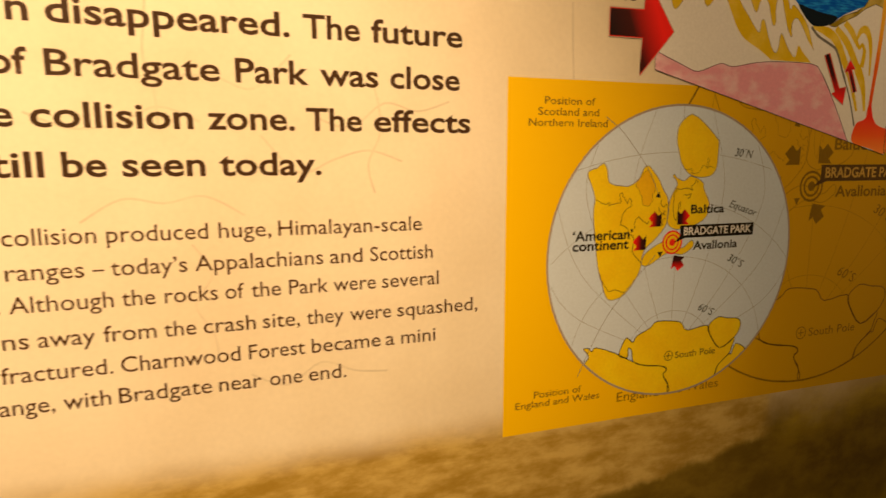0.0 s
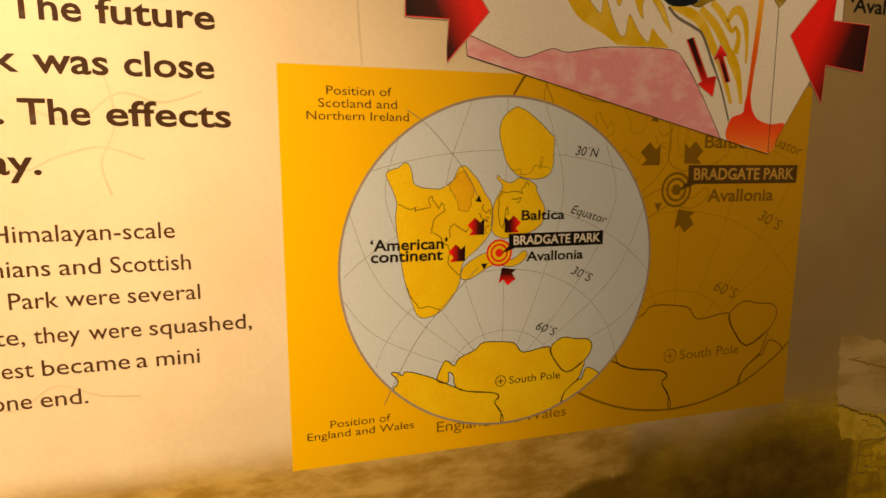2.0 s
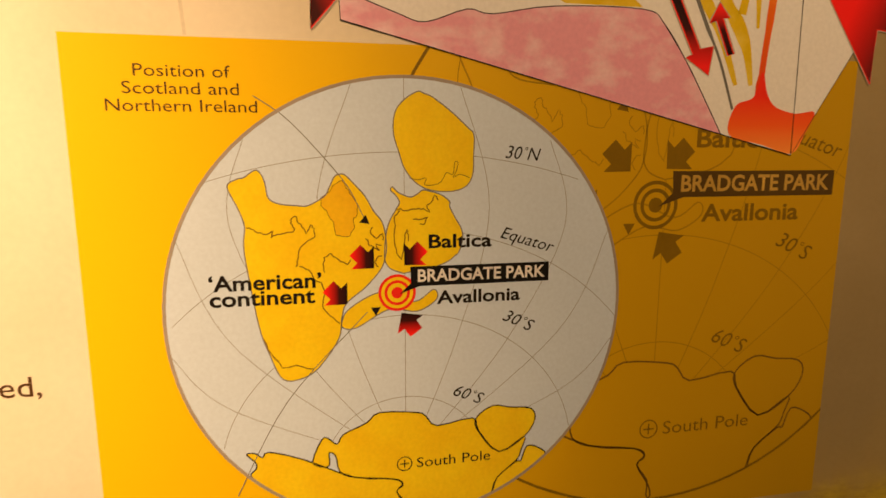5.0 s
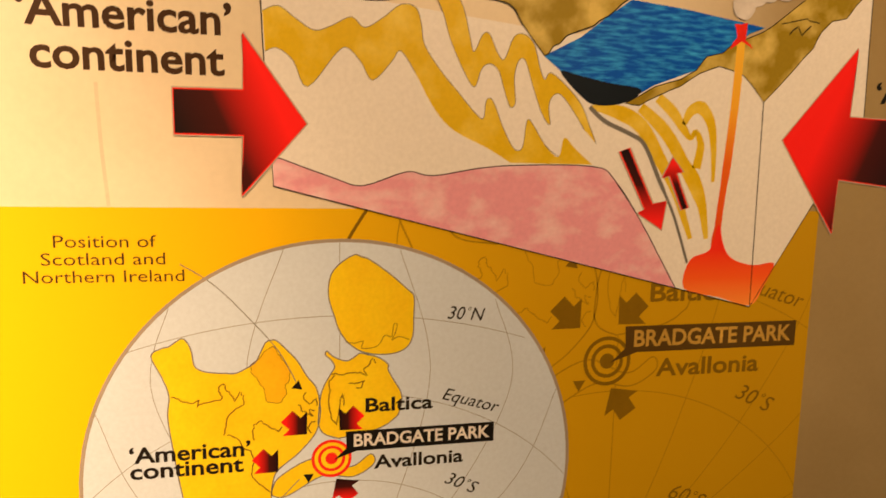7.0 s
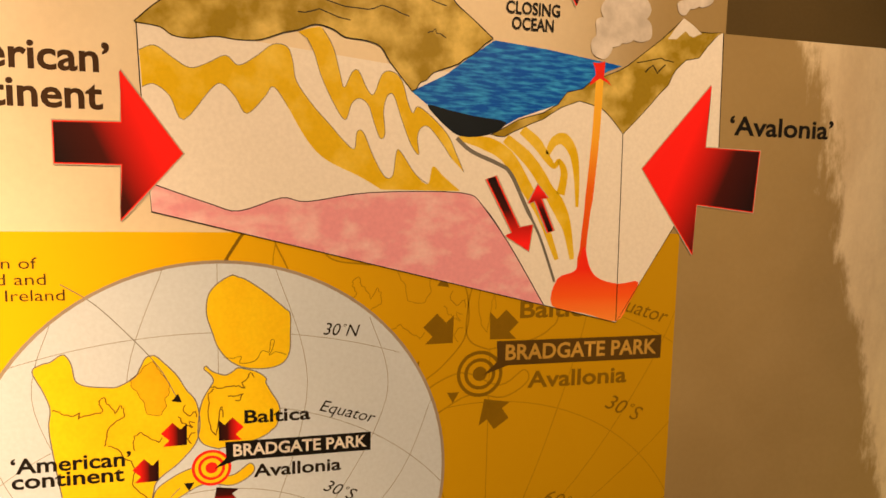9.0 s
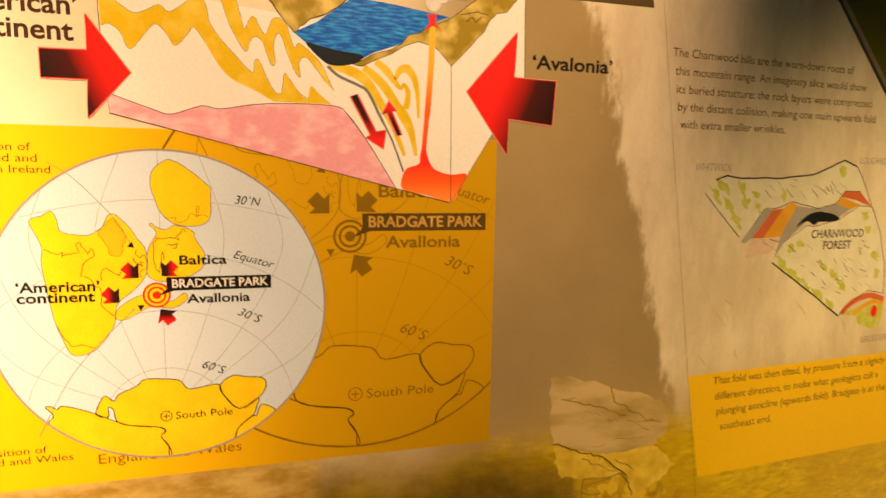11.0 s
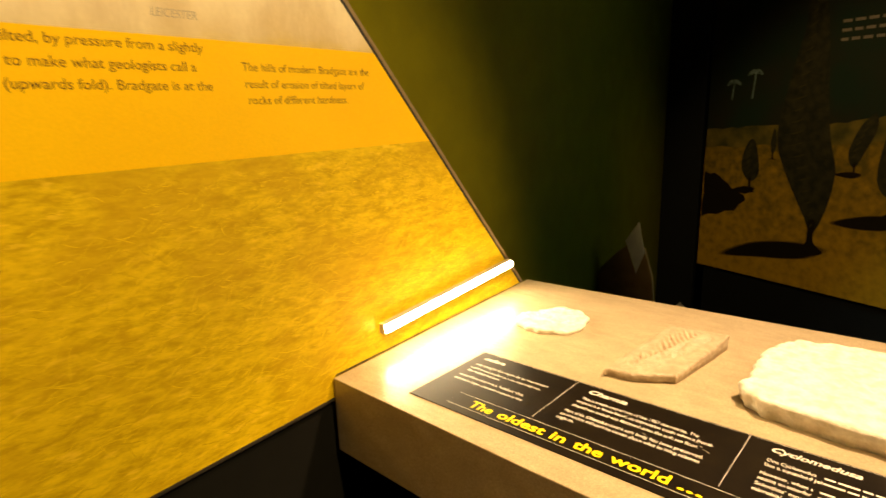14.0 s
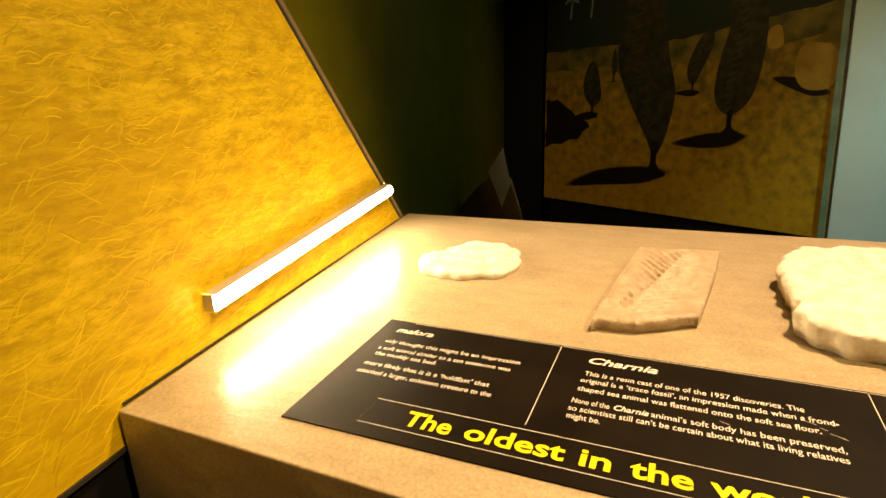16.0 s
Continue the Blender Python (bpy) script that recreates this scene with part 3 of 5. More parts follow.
AVALLONIA = [(0.137, 1.442), (0.142, 1.450), (0.161, 1.459), (0.180, 1.452), (0.192, 1.459), (0.194, 1.453), (0.182, 1.446), (0.165, 1.448), (0.146, 1.438), (0.138, 1.438)]
SOUTH = [(0.117, 1.355), (0.123, 1.369), (0.127, 1.369), (0.132, 1.365), (0.136, 1.371), (0.150, 1.377), (0.158, 1.383), (0.181, 1.381), (0.187, 1.378), (0.194, 1.371), (0.217, 1.374), (0.221, 1.365), (0.235, 1.349), (0.252, 1.358), (0.250, 1.349), (0.247, 1.342), (0.234, 1.331), (0.230, 1.3208), (0.219, 1.3164), (0.207, 1.3131), (0.190, 1.3103), (0.175, 1.3098), (0.174, 1.320), (0.168, 1.329), (0.172, 1.334), (0.166, 1.338), (0.142, 1.342), (0.133, 1.347), (0.131, 1.357), (0.127, 1.360), (0.127, 1.352), (0.123, 1.351)]
SOUTH_B = [(0.219, 1.373), (0.230, 1.381), (0.242, 1.379), (0.256, 1.377), (0.259, 1.369), (0.252, 1.358), (0.235, 1.349), (0.222, 1.363)]
SOUTH_C = [(0.079, 1.364), (0.084, 1.364), (0.088, 1.361), (0.092, 1.364), (0.112, 1.357), (0.142, 1.342), (0.166, 1.338), (0.172, 1.333), (0.168, 1.329), (0.175, 1.317), (0.175, 1.3098), (0.163, 1.3106), (0.142, 1.3139), (0.122, 1.3212), (0.107, 1.3287), (0.092, 1.3391), (0.081, 1.3495), (0.084, 1.354), (0.084, 1.358)]
SOUTH_D = [(0.250, 1.341), (0.254, 1.351), (0.262, 1.349), (0.267, 1.3437), (0.258, 1.3365), (0.249, 1.3303), (0.232, 1.3214), (0.234, 1.331), (0.247, 1.341)]
SMALL_ARROW = [(0, 0), (-0.0092, 0.0095), (-0.0092, 0.0045), (-0.0155, 0.0045), (-0.0155, -0.0045), (-0.0092, -0.0045), (-0.0092, -0.0095)]


def globe(place, scale, ghost, base):
    def m(q):
        v = place + (Vector(q) - TGT) * scale
        return (v.x, v.y)

    clip = BOX if ghost else None
    line = BROWN_LINE if ghost else LINE
    ink = GHOST_TEXT if ghost else LINE
    wide = scale * 0.00075
    c, r = m(CENTRE), RADIUS * scale
    if not ghost:
        fill("globe", disc(c, r, 96), OCEAN, base, sheet)
    # meridians and parallels run together to the pole near the bottom
    pole = m((0.174, 1.347))
    bm = bmesh.new()
    for ang in (-10, 20, 160, 188):
        end = (c[0] + r * 0.998 * math.cos(radians(ang)), c[1] + r * 0.998 * math.sin(radians(ang)))
        bow = math.copysign(0.020 * scale, end[0] - pole[0])
        mid = (pole[0] + (end[0] - pole[0]) * 0.6 + bow, pole[1] + (end[1] - pole[1]) * 0.55)
        stroke_into(bm, smooth([pole, mid, end], False, 8), wide * 0.5, base + 0.4, left_at)
    for mid, end in (((0.077, 1.499), (0.0868, 1.549)), ((0.1245, 1.508), (0.1455, 1.579)), ((0.1748, 1.500), (0.1752, 1.582)), ((0.2265, 1.508), (0.2085, 1.578)), ((0.2755, 1.496), (0.2645, 1.548))):
        low = (pole[0] + (m(mid)[0] - pole[0]) * 0.62, pole[1] + (m(mid)[1] - pole[1]) * 0.5)
        stroke_into(bm, smooth([pole, low, m(mid), m(end)], False, 8), wide * 0.5, base + 0.4, left_at)
    for rx, rz in ((0.050, 0.045), (0.110, 0.097), (0.172, 0.149), (0.270, 0.194)):
        pts = []
        for k in range(121):
            ang = radians(-20 + 220 * k / 120)
            q = (pole[0] + rx * scale * math.cos(ang), pole[1] + rz * scale * math.sin(ang))
            if (q[0] - c[0]) ** 2 + (q[1] - c[1]) ** 2 < (r * 0.998) ** 2:
                pts.append(q)
        if len(pts) > 2:
            stroke_into(bm, pts, wide * 0.5, base + 0.4, left_at)
    if clip:
        clip_bm(bm, clip, left_at)
    part("graticule", bm, GHOST_LINE if ghost else GRID, sheet)
    rank = 0.0
    for shape, soft in ((AMERICA, 1), (NORTH_LAND, 1), (BALTICA, 1), (AVALLONIA, 1), (SOUTH, 0), (SOUTH_B, 0), (SOUTH_C, 0), (SOUTH_D, 0)):
        pts = smooth([m(q) for q in shape], True, 5 if soft else 3)
        rank += 0.06
        fill("continent", pts, SHEET if ghost else LAND, base + 0.6 + rank, sheet, clip=clip)
        wide_line = wide * (0.9 if soft else 1.15)
        stroke("coastline", pts, wide_line, (GHOST_LINE if soft else line) if ghost else RIM if soft else LINE, base + 1.4, sheet, closed=True, clip=clip)
    random.seed(5)
    inner = jagged([m(q) for q in ((0.139, 1.525), (0.134, 1.522), (0.131, 1.518), (0.127, 1.515), (0.127, 1.511), (0.130, 1.508), (0.132, 1.503), (0.134, 1.501), (0.135, 1.494), (0.138, 1.493), (0.143, 1.493), (0.146, 1.498), (0.145, 1.503), (0.147, 1.504), (0.148, 1.510), (0.145, 1.516), (0.143, 1.519))], 0.0004 * scale, 3)
    if not ghost:
        fill("inner_land", inner, LAND_B, base + 1.2, sheet)
    thin = GHOST_LINE if ghost else BROWN_LINE
    stroke("coastline", inner, wide * 0.5, thin, base + 1.4, sheet, closed=True, clip=clip)
    for run in (((0.086, 1.499), (0.090, 1.498), (0.092, 1.496), (0.097, 1.495), (0.100, 1.497), (0.099, 1.493), (0.102, 1.495), (0.111, 1.496), (0.112, 1.498), (0.110, 1.501), (0.111, 1.504), (0.113, 1.505), (0.114, 1.501), (0.117, 1.498), (0.118, 1.495), (0.121, 1.500), (0.123, 1.498), (0.123, 1.493), (0.119, 1.491), (0.116, 1.488), (0.114, 1.485), (0.113, 1.480), (0.112, 1.476)),
                ((0.128, 1.472), (0.127, 1.477), (0.128, 1.481), (0.132, 1.483), (0.136, 1.479), (0.140, 1.477), (0.141, 1.476), (0.143, 1.479)),
                ((0.114, 1.476), (0.119, 1.474), (0.122, 1.468), (0.126, 1.466), (0.128, 1.460), (0.126, 1.452), (0.130, 1.446), (0.136, 1.441)),
                ((0.156, 1.498), (0.155, 1.494), (0.158, 1.491), (0.162, 1.494), (0.162, 1.490)),
                ((0.152, 1.491), (0.154, 1.487), (0.158, 1.485), (0.160, 1.484), (0.158, 1.488), (0.161, 1.487)),
                ((0.161, 1.481), (0.159, 1.480), (0.157, 1.477), (0.159, 1.474)),
                ((0.170, 1.508), (0.173, 1.508), (0.177, 1.507), (0.182, 1.508), (0.186, 1.508), (0.190, 1.506), (0.188, 1.510), (0.191, 1.512), (0.193, 1.516), (0.195, 1.513)),
                ((0.172, 1.507), (0.169, 1.504), (0.169, 1.496), (0.169, 1.488), (0.170, 1.482), (0.173, 1.478), (0.174, 1.483), (0.175, 1.491), (0.176, 1.496), (0.177, 1.493), (0.177, 1.489)),
                ((0.180, 1.502), (0.184, 1.502), (0.189, 1.503), (0.187, 1.499), (0.184, 1.499)),
                ((0.092, 1.434), (0.096, 1.425), (0.102, 1.416), (0.110, 1.417), (0.120, 1.414))):
        stroke("coastline", jagged([m(q) for q in run], 0.0006 * scale, 3, False), wide * (0.55 if ghost else 0.9), thin, base + 1.5, sheet, clip=clip)
    stroke("coastline", smooth([m(q) for q in ((0.178, 1.526), (0.183, 1.525), (0.188, 1.526), (0.187, 1.522), (0.193, 1.522), (0.197, 1.524), (0.200, 1.529), (0.204, 1.528), (0.205, 1.535), (0.207, 1.535), (0.206, 1.530), (0.204, 1.526), (0.208, 1.528), (0.214, 1.526))], False, 3), wide * 0.55, thin, base + 1.5, sheet, clip=clip)
    # leaders
    if not ghost:
        stroke("leader_line", smooth([(0.093, 1.571), (0.109, 1.560), (0.126, 1.542), (0.142, 1.522), (0.151, 1.504)], False, 6), 0.0005, RIM, base + 1.6, sheet)
        stroke("leader_line", smooth([(0.073, 1.338), (0.104, 1.395), (0.152, 1.447)], False, 6), 0.0005, RIM, base + 1.6, sheet)
    for q, ang in (((0.1518, 1.5018), -130), ((0.157, 1.448), 60)):
        ca, sa = math.cos(radians(ang)), math.sin(radians(ang))
        fill("pointer", [m((q[0] + u * ca - v * sa, q[1] + u * sa + v * ca)) for u, v in ((-0.003, -0.0018), (0.003, -0.0018), (0.0, 0.0032))], ink, base + 1.7, sheet, clip=clip)
    # the four small arrows
    for q, ang, mat in (((0.1565, 1.4735), -45, FADE_R), ((0.1405, 1.4525), -45, FADE_R), ((0.1745, 1.4745), -135, FADE_L), ((0.1725, 1.4455), 125, FADE_D)):
        ca, sa = math.cos(radians(ang)), math.sin(radians(ang))
        fill("direction_arrow", [m((q[0] + u * ca - v * sa, q[1] + u * sa + v * ca)) for u, v in SMALL_ARROW], GHOST_TEXT if ghost else SMALL_FADE[mat], base + 2, sheet, clip=clip)
    # target rings
    t = m(TGT)
    if not ghost:
        fill("target_ground", disc(t, 0.0112 * scale, 40), LAND, base + 2.1, sheet)
    for rr in (0.0104, 0.0068):
        stroke("target_ring", disc(t, rr * scale, 48), 0.0017 * scale, GHOST_TEXT if ghost else RED, base + 2.3, sheet, closed=True)
    fill("target_dot", disc(t, 0.0035 * scale, 24), GHOST_TEXT if ghost else RED, base + 2.3, sheet)
    flag = [m(q) for q in ((0.178, 1.4735), (0.2655, 1.4735), (0.2655, 1.4615), (0.184, 1.4615), (0.1715, 1.4572), (0.1785, 1.4635))]
    fill("name_flag", flag, GHOST_FLAG if ghost else BLACK, base + 2.6, sheet, clip=clip)

    def say(text, a, b, w, cap, bold=0.0, slant=0.0, turn=0.0, mat=None):
        q = m((a, b))
        write(text, q[0], q[1], w * scale, cap * scale, mat or ink, base + 3, sheet, bold=bold, slant=slant, turn=turn, clip=clip)

    say("BRADGATE PARK", 0.1825, 1.4642, 0.0805, 0.0072, 0.024, mat=GHOST_PALE if ghost else WHITE)
    say("Baltica", 0.1892, 1.4845, 0.039, 0.0078, 0.022)
    say("Avallonia", 0.194, 1.450, 0.053, 0.0078, 0.022)
    say("30\u02daN", 0.236, 1.5375, 0.022, 0.0075, slant=0.25, turn=-5)
    say("Equator", 0.2335, 1.4895, 0.0355, 0.0072, slant=0.25, turn=-17)
    say("30\u02daS", 0.2355, 1.4375, 0.021, 0.0075, slant=0.25, turn=-25)
    say("60\u02daS", 0.204, 1.3905, 0.0198, 0.0075, slant=0.25, turn=-23)
    say("South Pole", 0.181, 1.3442, 0.048, 0.0065)
    stroke("pole_mark", disc(m((0.1732, 1.3475)), 0.0046 * scale, 28), 0.0007 * scale, ink, base + 3, sheet, closed=True, clip=clip)
    for d in ((1, 0), (0, 1)):
        q = m((0.1732, 1.3475))
        stroke("pole_mark", [(q[0] - d[0] * 0.0028 * scale, q[1] - d[1] * 0.0028 * scale), (q[0] + d[0] * 0.0028 * scale, q[1] + d[1] * 0.0028 * scale)], 0.0008 * scale, ink, base + 3, sheet, clip=clip)
    if not ghost:
        say("\u2018American\u2019", 0.064, 1.4635, 0.062, 0.0085, 0.022)
        say("continent", 0.064, 1.4545, 0.058, 0.0085, 0.022)
    stroke("globe_rim", disc(c, r, 96), (0.0013 if ghost else 0.0019) * scale, GHOST_TEXT if ghost else GLOBE_RIM, base + 1.8, sheet, closed=True, clip=clip)


globe(GHOST_TGT, RATIO, True, 2.0)
write("England and Wales", 0.117, 1.3085, 0.119, 0.0090, GHOST_TEXT, 5.0, sheet)
globe(TGT, 1.0, False, 6.0)
for text, a, b, w in (("Position of", 0.034, 1.580, 0.048), ("Scotland and", 0.028, 1.571, 0.058), ("Northern Ireland", 0.0195, 1.562, 0.0755),
                      ("Position of", 0.030, 1.3235, 0.048), ("England and Wales", 0.012, 1.315, 0.0855)):
    write(text, a, b, w, 0.0062, BROWN_TEXT, 2, sheet)

# the block diagram of the closing ocean
BLOCK_EDGE = [(0.136, 1.716), (0.137, 1.684), (0.141, 1.612), (0.4335, 1.539), (0.474, 1.605), (0.506, 1.661), (0.504, 1.738), (0.432, 1.70), (0.30, 1.70)]
block = fill("block_diagram", BLOCK_EDGE, BLOCK, 10.5, panel, label="white cut-away block diagram with pink and gold rock layers")
stroke("outline", BLOCK_EDGE[:6] + [(0.504, 1.738)], 0.0006, LINE, 13, block)
pink = smooth([(0.141, 1.628), (0.172, 1.617), (0.188, 1.613), (0.212, 1.621), (0.227, 1.619), (0.264, 1.625), (0.321, 1.626), (0.336, 1.618), (0.354, 1.594), (0.368, 1.572), (0.380, 1.5525)], False, 4)
fill("granite_layer", pink + [Vector((0.141, 1.612))], PINK, 11, block)
stroke("outline", pink, 0.0006, LINE, 11.5, block)
stroke("outline", smooth([(0.336, 1.618), (0.354, 1.594), (0.380, 1.5525)], False), 0.0006, LINE, 11.5, block)


def strata(points, widths):
    pts = smooth(points, False, 5)
    w = [widths[min(int(i / 5), len(widths) - 1)] * (1 - (i % 5) / 5) + widths[min(int(i / 5) + 1, len(widths) - 1)] * (i % 5) / 5 for i in range(len(pts))]
    stroke("gold_layer", pts, w, GOLD, 11.2, block)


upper = [(0.137, 1.701), (0.145, 1.704), (0.154, 1.698), (0.163, 1.693), (0.172, 1.696), (0.182, 1.701), (0.189, 1.696), (0.199, 1.702), (0.208, 1.709), (0.216, 1.708), (0.219, 1.700), (0.221, 1.689), (0.230, 1.676), (0.240, 1.665), (0.248, 1.656), (0.2545, 1.651), (0.256, 1.661), (0.260, 1.661), (0.266, 1.647), (0.273, 1.635), (0.278, 1.636), (0.280, 1.650), (0.283, 1.650), (0.292, 1.637), (0.300, 1.631), (0.303, 1.642), (0.310, 1.636), (0.321, 1.627)]
lower = [(0.271, 1.627), (0.257, 1.635), (0.238, 1.644), (0.227, 1.655), (0.216, 1.674), (0.211, 1.682), (0.207, 1.685), (0.203, 1.679), (0.193, 1.669), (0.187, 1.678), (0.180, 1.685), (0.174, 1.682), (0.159, 1.664), (0.152, 1.677), (0.144, 1.683), (0.138, 1.681)]
fill("gold_layer", smooth(upper, False, 4) + smooth(lower, False, 4), GOLD, 11.2, block)
stroke("outline", smooth(upper[:-3], False, 4), 0.0004, RIM, 11.4, block)
stroke("outline", smooth(lower[4:], False, 4), 0.0004, RIM, 11.4, block)
crest = [(0.222, 1.717), (0.230, 1.720), (0.236, 1.720), (0.242, 1.710), (0.246, 1.695), (0.2485, 1.687), (0.253, 1.696), (0.257, 1.697), (0.262, 1.687), (0.266, 1.684), (0.271, 1.696), (0.277, 1.698), (0.283, 1.693), (0.287, 1.680), (0.290, 1.674), (0.293, 1.678), (0.301, 1.673), (0.312, 1.662), (0.318, 1.650), (0.323, 1.639)]
trough = [(0.315, 1.647), (0.308, 1.657), (0.300, 1.666), (0.295, 1.665), (0.293, 1.659), (0.294, 1.649), (0.289, 1.655), (0.283, 1.670), (0.278, 1.684), (0.274, 1.683), (0.272, 1.674), (0.273, 1.661), (0.270, 1.658), (0.266, 1.668), (0.263, 1.677), (0.258, 1.681), (0.253, 1.678), (0.249, 1.668), (0.242, 1.678), (0.235, 1.693), (0.231, 1.706), (0.227, 1.714)]
fill("gold_layer", smooth(crest, False, 4) + smooth(trough, False, 4), GOLD, 11.3, block)
stroke("outline", smooth(crest[2:], False, 4), 0.0004, RIM, 11.5, block)
stroke("outline", smooth(trough, False, 4), 0.0004, RIM, 11.5, block)
strata([(0.319, 1.660), (0.338, 1.657), (0.352, 1.649), (0.365, 1.630), (0.376, 1.612), (0.388, 1.583)], [0.002, 0.009, 0.009, 0.008, 0.006, 0.003])
strata([(0.350, 1.661), (0.363, 1.651), (0.372, 1.641), (0.380, 1.629), (0.386, 1.621), (0.391, 1.612), (0.395, 1.602), (0.399, 1.583)], [0.006, 0.008, 0.008, 0.008, 0.010, 0.009, 0.006, 0.003])
strata([(0.361, 1.667), (0.371, 1.659), (0.379, 1.649), (0.384, 1.644), (0.387, 1.648), (0.391, 1.640), (0.389, 1.626)], [0.006, 0.007, 0.005, 0.003, 0.003, 0.005, 0.006])
strata([(0.379, 1.652), (0.383, 1.660), (0.390, 1.662), (0.397, 1.653), (0.400, 1.637), (0.401, 1.618)], [0.003, 0.006, 0.008, 0.006, 0.004, 0.002])
stroke("fault_line", smooth([(0.318, 1.660), (0.328, 1.652), (0.345, 1.645), (0.354, 1.639), (0.365, 1.618), (0.376, 1.597), (0.387, 1.568)], False), [0.0026] * 22 + [0.0018] * 9, RIM, 11.6, block)
land = smooth([(0.135, 1.716), (0.148, 1.728), (0.167, 1.740), (0.189, 1.751), (0.238, 1.760), (0.270, 1.764), (0.295, 1.757), (0.307, 1.752), (0.316, 1.741), (0.325, 1.734), (0.340, 1.722)], False, 3) + jagged([(0.340, 1.722), (0.326, 1.711), (0.315, 1.704), (0.305, 1.700), (0.298, 1.694), (0.289, 1.687)], 0.0014, 3, False) + smooth([(0.2885, 1.688), (0.276, 1.703), (0.270, 1.712), (0.261, 1.715), (0.249, 1.716), (0.242, 1.720), (0.232, 1.722), (0.222, 1.718), (0.214, 1.716), (0.201, 1.711), (0.189, 1.710), (0.177, 1.711), (0.164, 1.709), (0.154, 1.710), (0.148, 1.714), (0.1355, 1.7155)], False, 3)
fill("hill_land", land, EARTH, 12.2, block)
stroke("outline", land, 0.0007, LINE, 12.4, block, closed=True)
for a, b, w in ((0.205, 1.742, 0.05), (0.192, 1.735, 0.07), (0.262, 1.733, 0.025), (0.280, 1.741, 0.03), (0.222, 1.728, 0.03), (0.298, 1.722, 0.012), (0.240, 1.748, 0.035)):
    stroke("hill_line", jagged([(a, b), (a + w * 0.4, b + 0.003), (a + w, b - 0.002)], 0.0014, 3, False), 0.0007, LINE, 12.5, block)
sea = [(0.341, 1.721), (0.376, 1.718), (0.406, 1.714), (0.429, 1.711), (0.419, 1.707), (0.402, 1.695), (0.385, 1.684), (0.358, 1.674), (0.339, 1.663), (0.323, 1.661), (0.313, 1.665), (0.302, 1.677), (0.289, 1.687), (0.310, 1.698), (0.327, 1.711)]
fill("sea", sea, SEA, 12.0, block)
fill("deep_sea", smooth([(0.299, 1.679), (0.312, 1.677), (0.329, 1.674), (0.350, 1.671), (0.339, 1.663), (0.323, 1.661), (0.313, 1.665)], True, 4), SEA_DEEP, 12.1, block)
rland = jagged([(0.340, 1.663), (0.358, 1.673), (0.375, 1.678), (0.385, 1.684), (0.391, 1.692), (0.402, 1.695), (0.409, 1.701), (0.427, 1.708), (0.439, 1.716), (0.457, 1.730), (0.472, 1.744), (0.486, 1.737), (0.502, 1.738), (0.492, 1.728), (0.486, 1.720), (0.476, 1.718), (0.469, 1.711), (0.464, 1.701), (0.452, 1.688), (0.432, 1.667), (0.423, 1.677), (0.416, 1.683), (0.400, 1.687), (0.387, 1.682), (0.375, 1.674), (0.361, 1.668), (0.349, 1.662)], 0.0005, 2)
fill("hill_land", rland, EARTH, 12.2, block)
stroke("outline", rland, 0.0006, LINE, 12.4, block, closed=True)
fill("snow_cap", jagged([(0.462, 1.731), (0.473, 1.745), (0.487, 1.736), (0.481, 1.733), (0.475, 1.737), (0.468, 1.731)], 0.0008, 2), WHITE, 12.6, block)
fill("snow_cap", jagged([(0.258, 1.757), (0.270, 1.764), (0.296, 1.757), (0.285, 1.754), (0.276, 1.757), (0.268, 1.753)], 0.0008, 2), WHITE, 12.6, block)
stroke("hill_line", jagged([(0.440, 1.714), (0.458, 1.718), (0.467, 1.716)], 0.0012, 3, False), 0.0007, LINE, 12.6, block)
stroke("hill_line", jagged([(0.446, 1.708), (0.452, 1.713), (0.455, 1.708), (0.461, 1.714)], 0.0006, 2, False), 0.0009, LINE, 12.6, block)
stroke("magma_channel", smooth([(0.4135, 1.704), (0.4125, 1.668), (0.410, 1.630), (0.407, 1.596), (0.406, 1.570)], False), [0.0055] * 12 + [0.0045] * 5 + [0.007] * 4, MAGMA, 12.7, block)
fill("magma_chamber", smooth([(0.386, 1.552), (0.389, 1.570), (0.402, 1.576), (0.407, 1.592), (0.412, 1.578), (0.419, 1.570), (0.434, 1.566), (0.449, 1.567), (0.443, 1.553), (0.434, 1.540), (0.410, 1.546)], True, 4), CHAMBER, 12.8, block)
fill("lava_vent", jagged([(0.408, 1.712), (0.417, 1.713), (0.4165, 1.703), (0.422, 1.698), (0.4135, 1.702), (0.406, 1.697), (0.4105, 1.704)], 0.0006, 2), RED, 12.9, block)
for q, r in (((0.414, 1.722), 0.008), ((0.419, 1.732), 0.011), ((0.430, 1.738), 0.012), ((0.424, 1.746), 0.011), ((0.441, 1.735), 0.009), ((0.438, 1.748), 0.010), ((0.472, 1.752), 0.005), ((0.478, 1.758), 0.007), ((0.488, 1.761), 0.008)):
    fill("smoke_puff", smooth([(q[0] + r * math.cos(t) * random.uniform(0.85, 1.1), q[1] + r * math.sin(t) * random.uniform(0.85, 1.1)) for t in [k * math.pi / 5 for k in range(10)]]), SMOKE, 13 + random.random() * 0.6, block)
stroke("outline", [(0.432, 1.667), (0.4335, 1.540)], 0.0006, LINE, 13, block)
stroke("outline", [(0.504, 1.737), (0.506, 1.661)], 0.0006, LINE, 13, block)


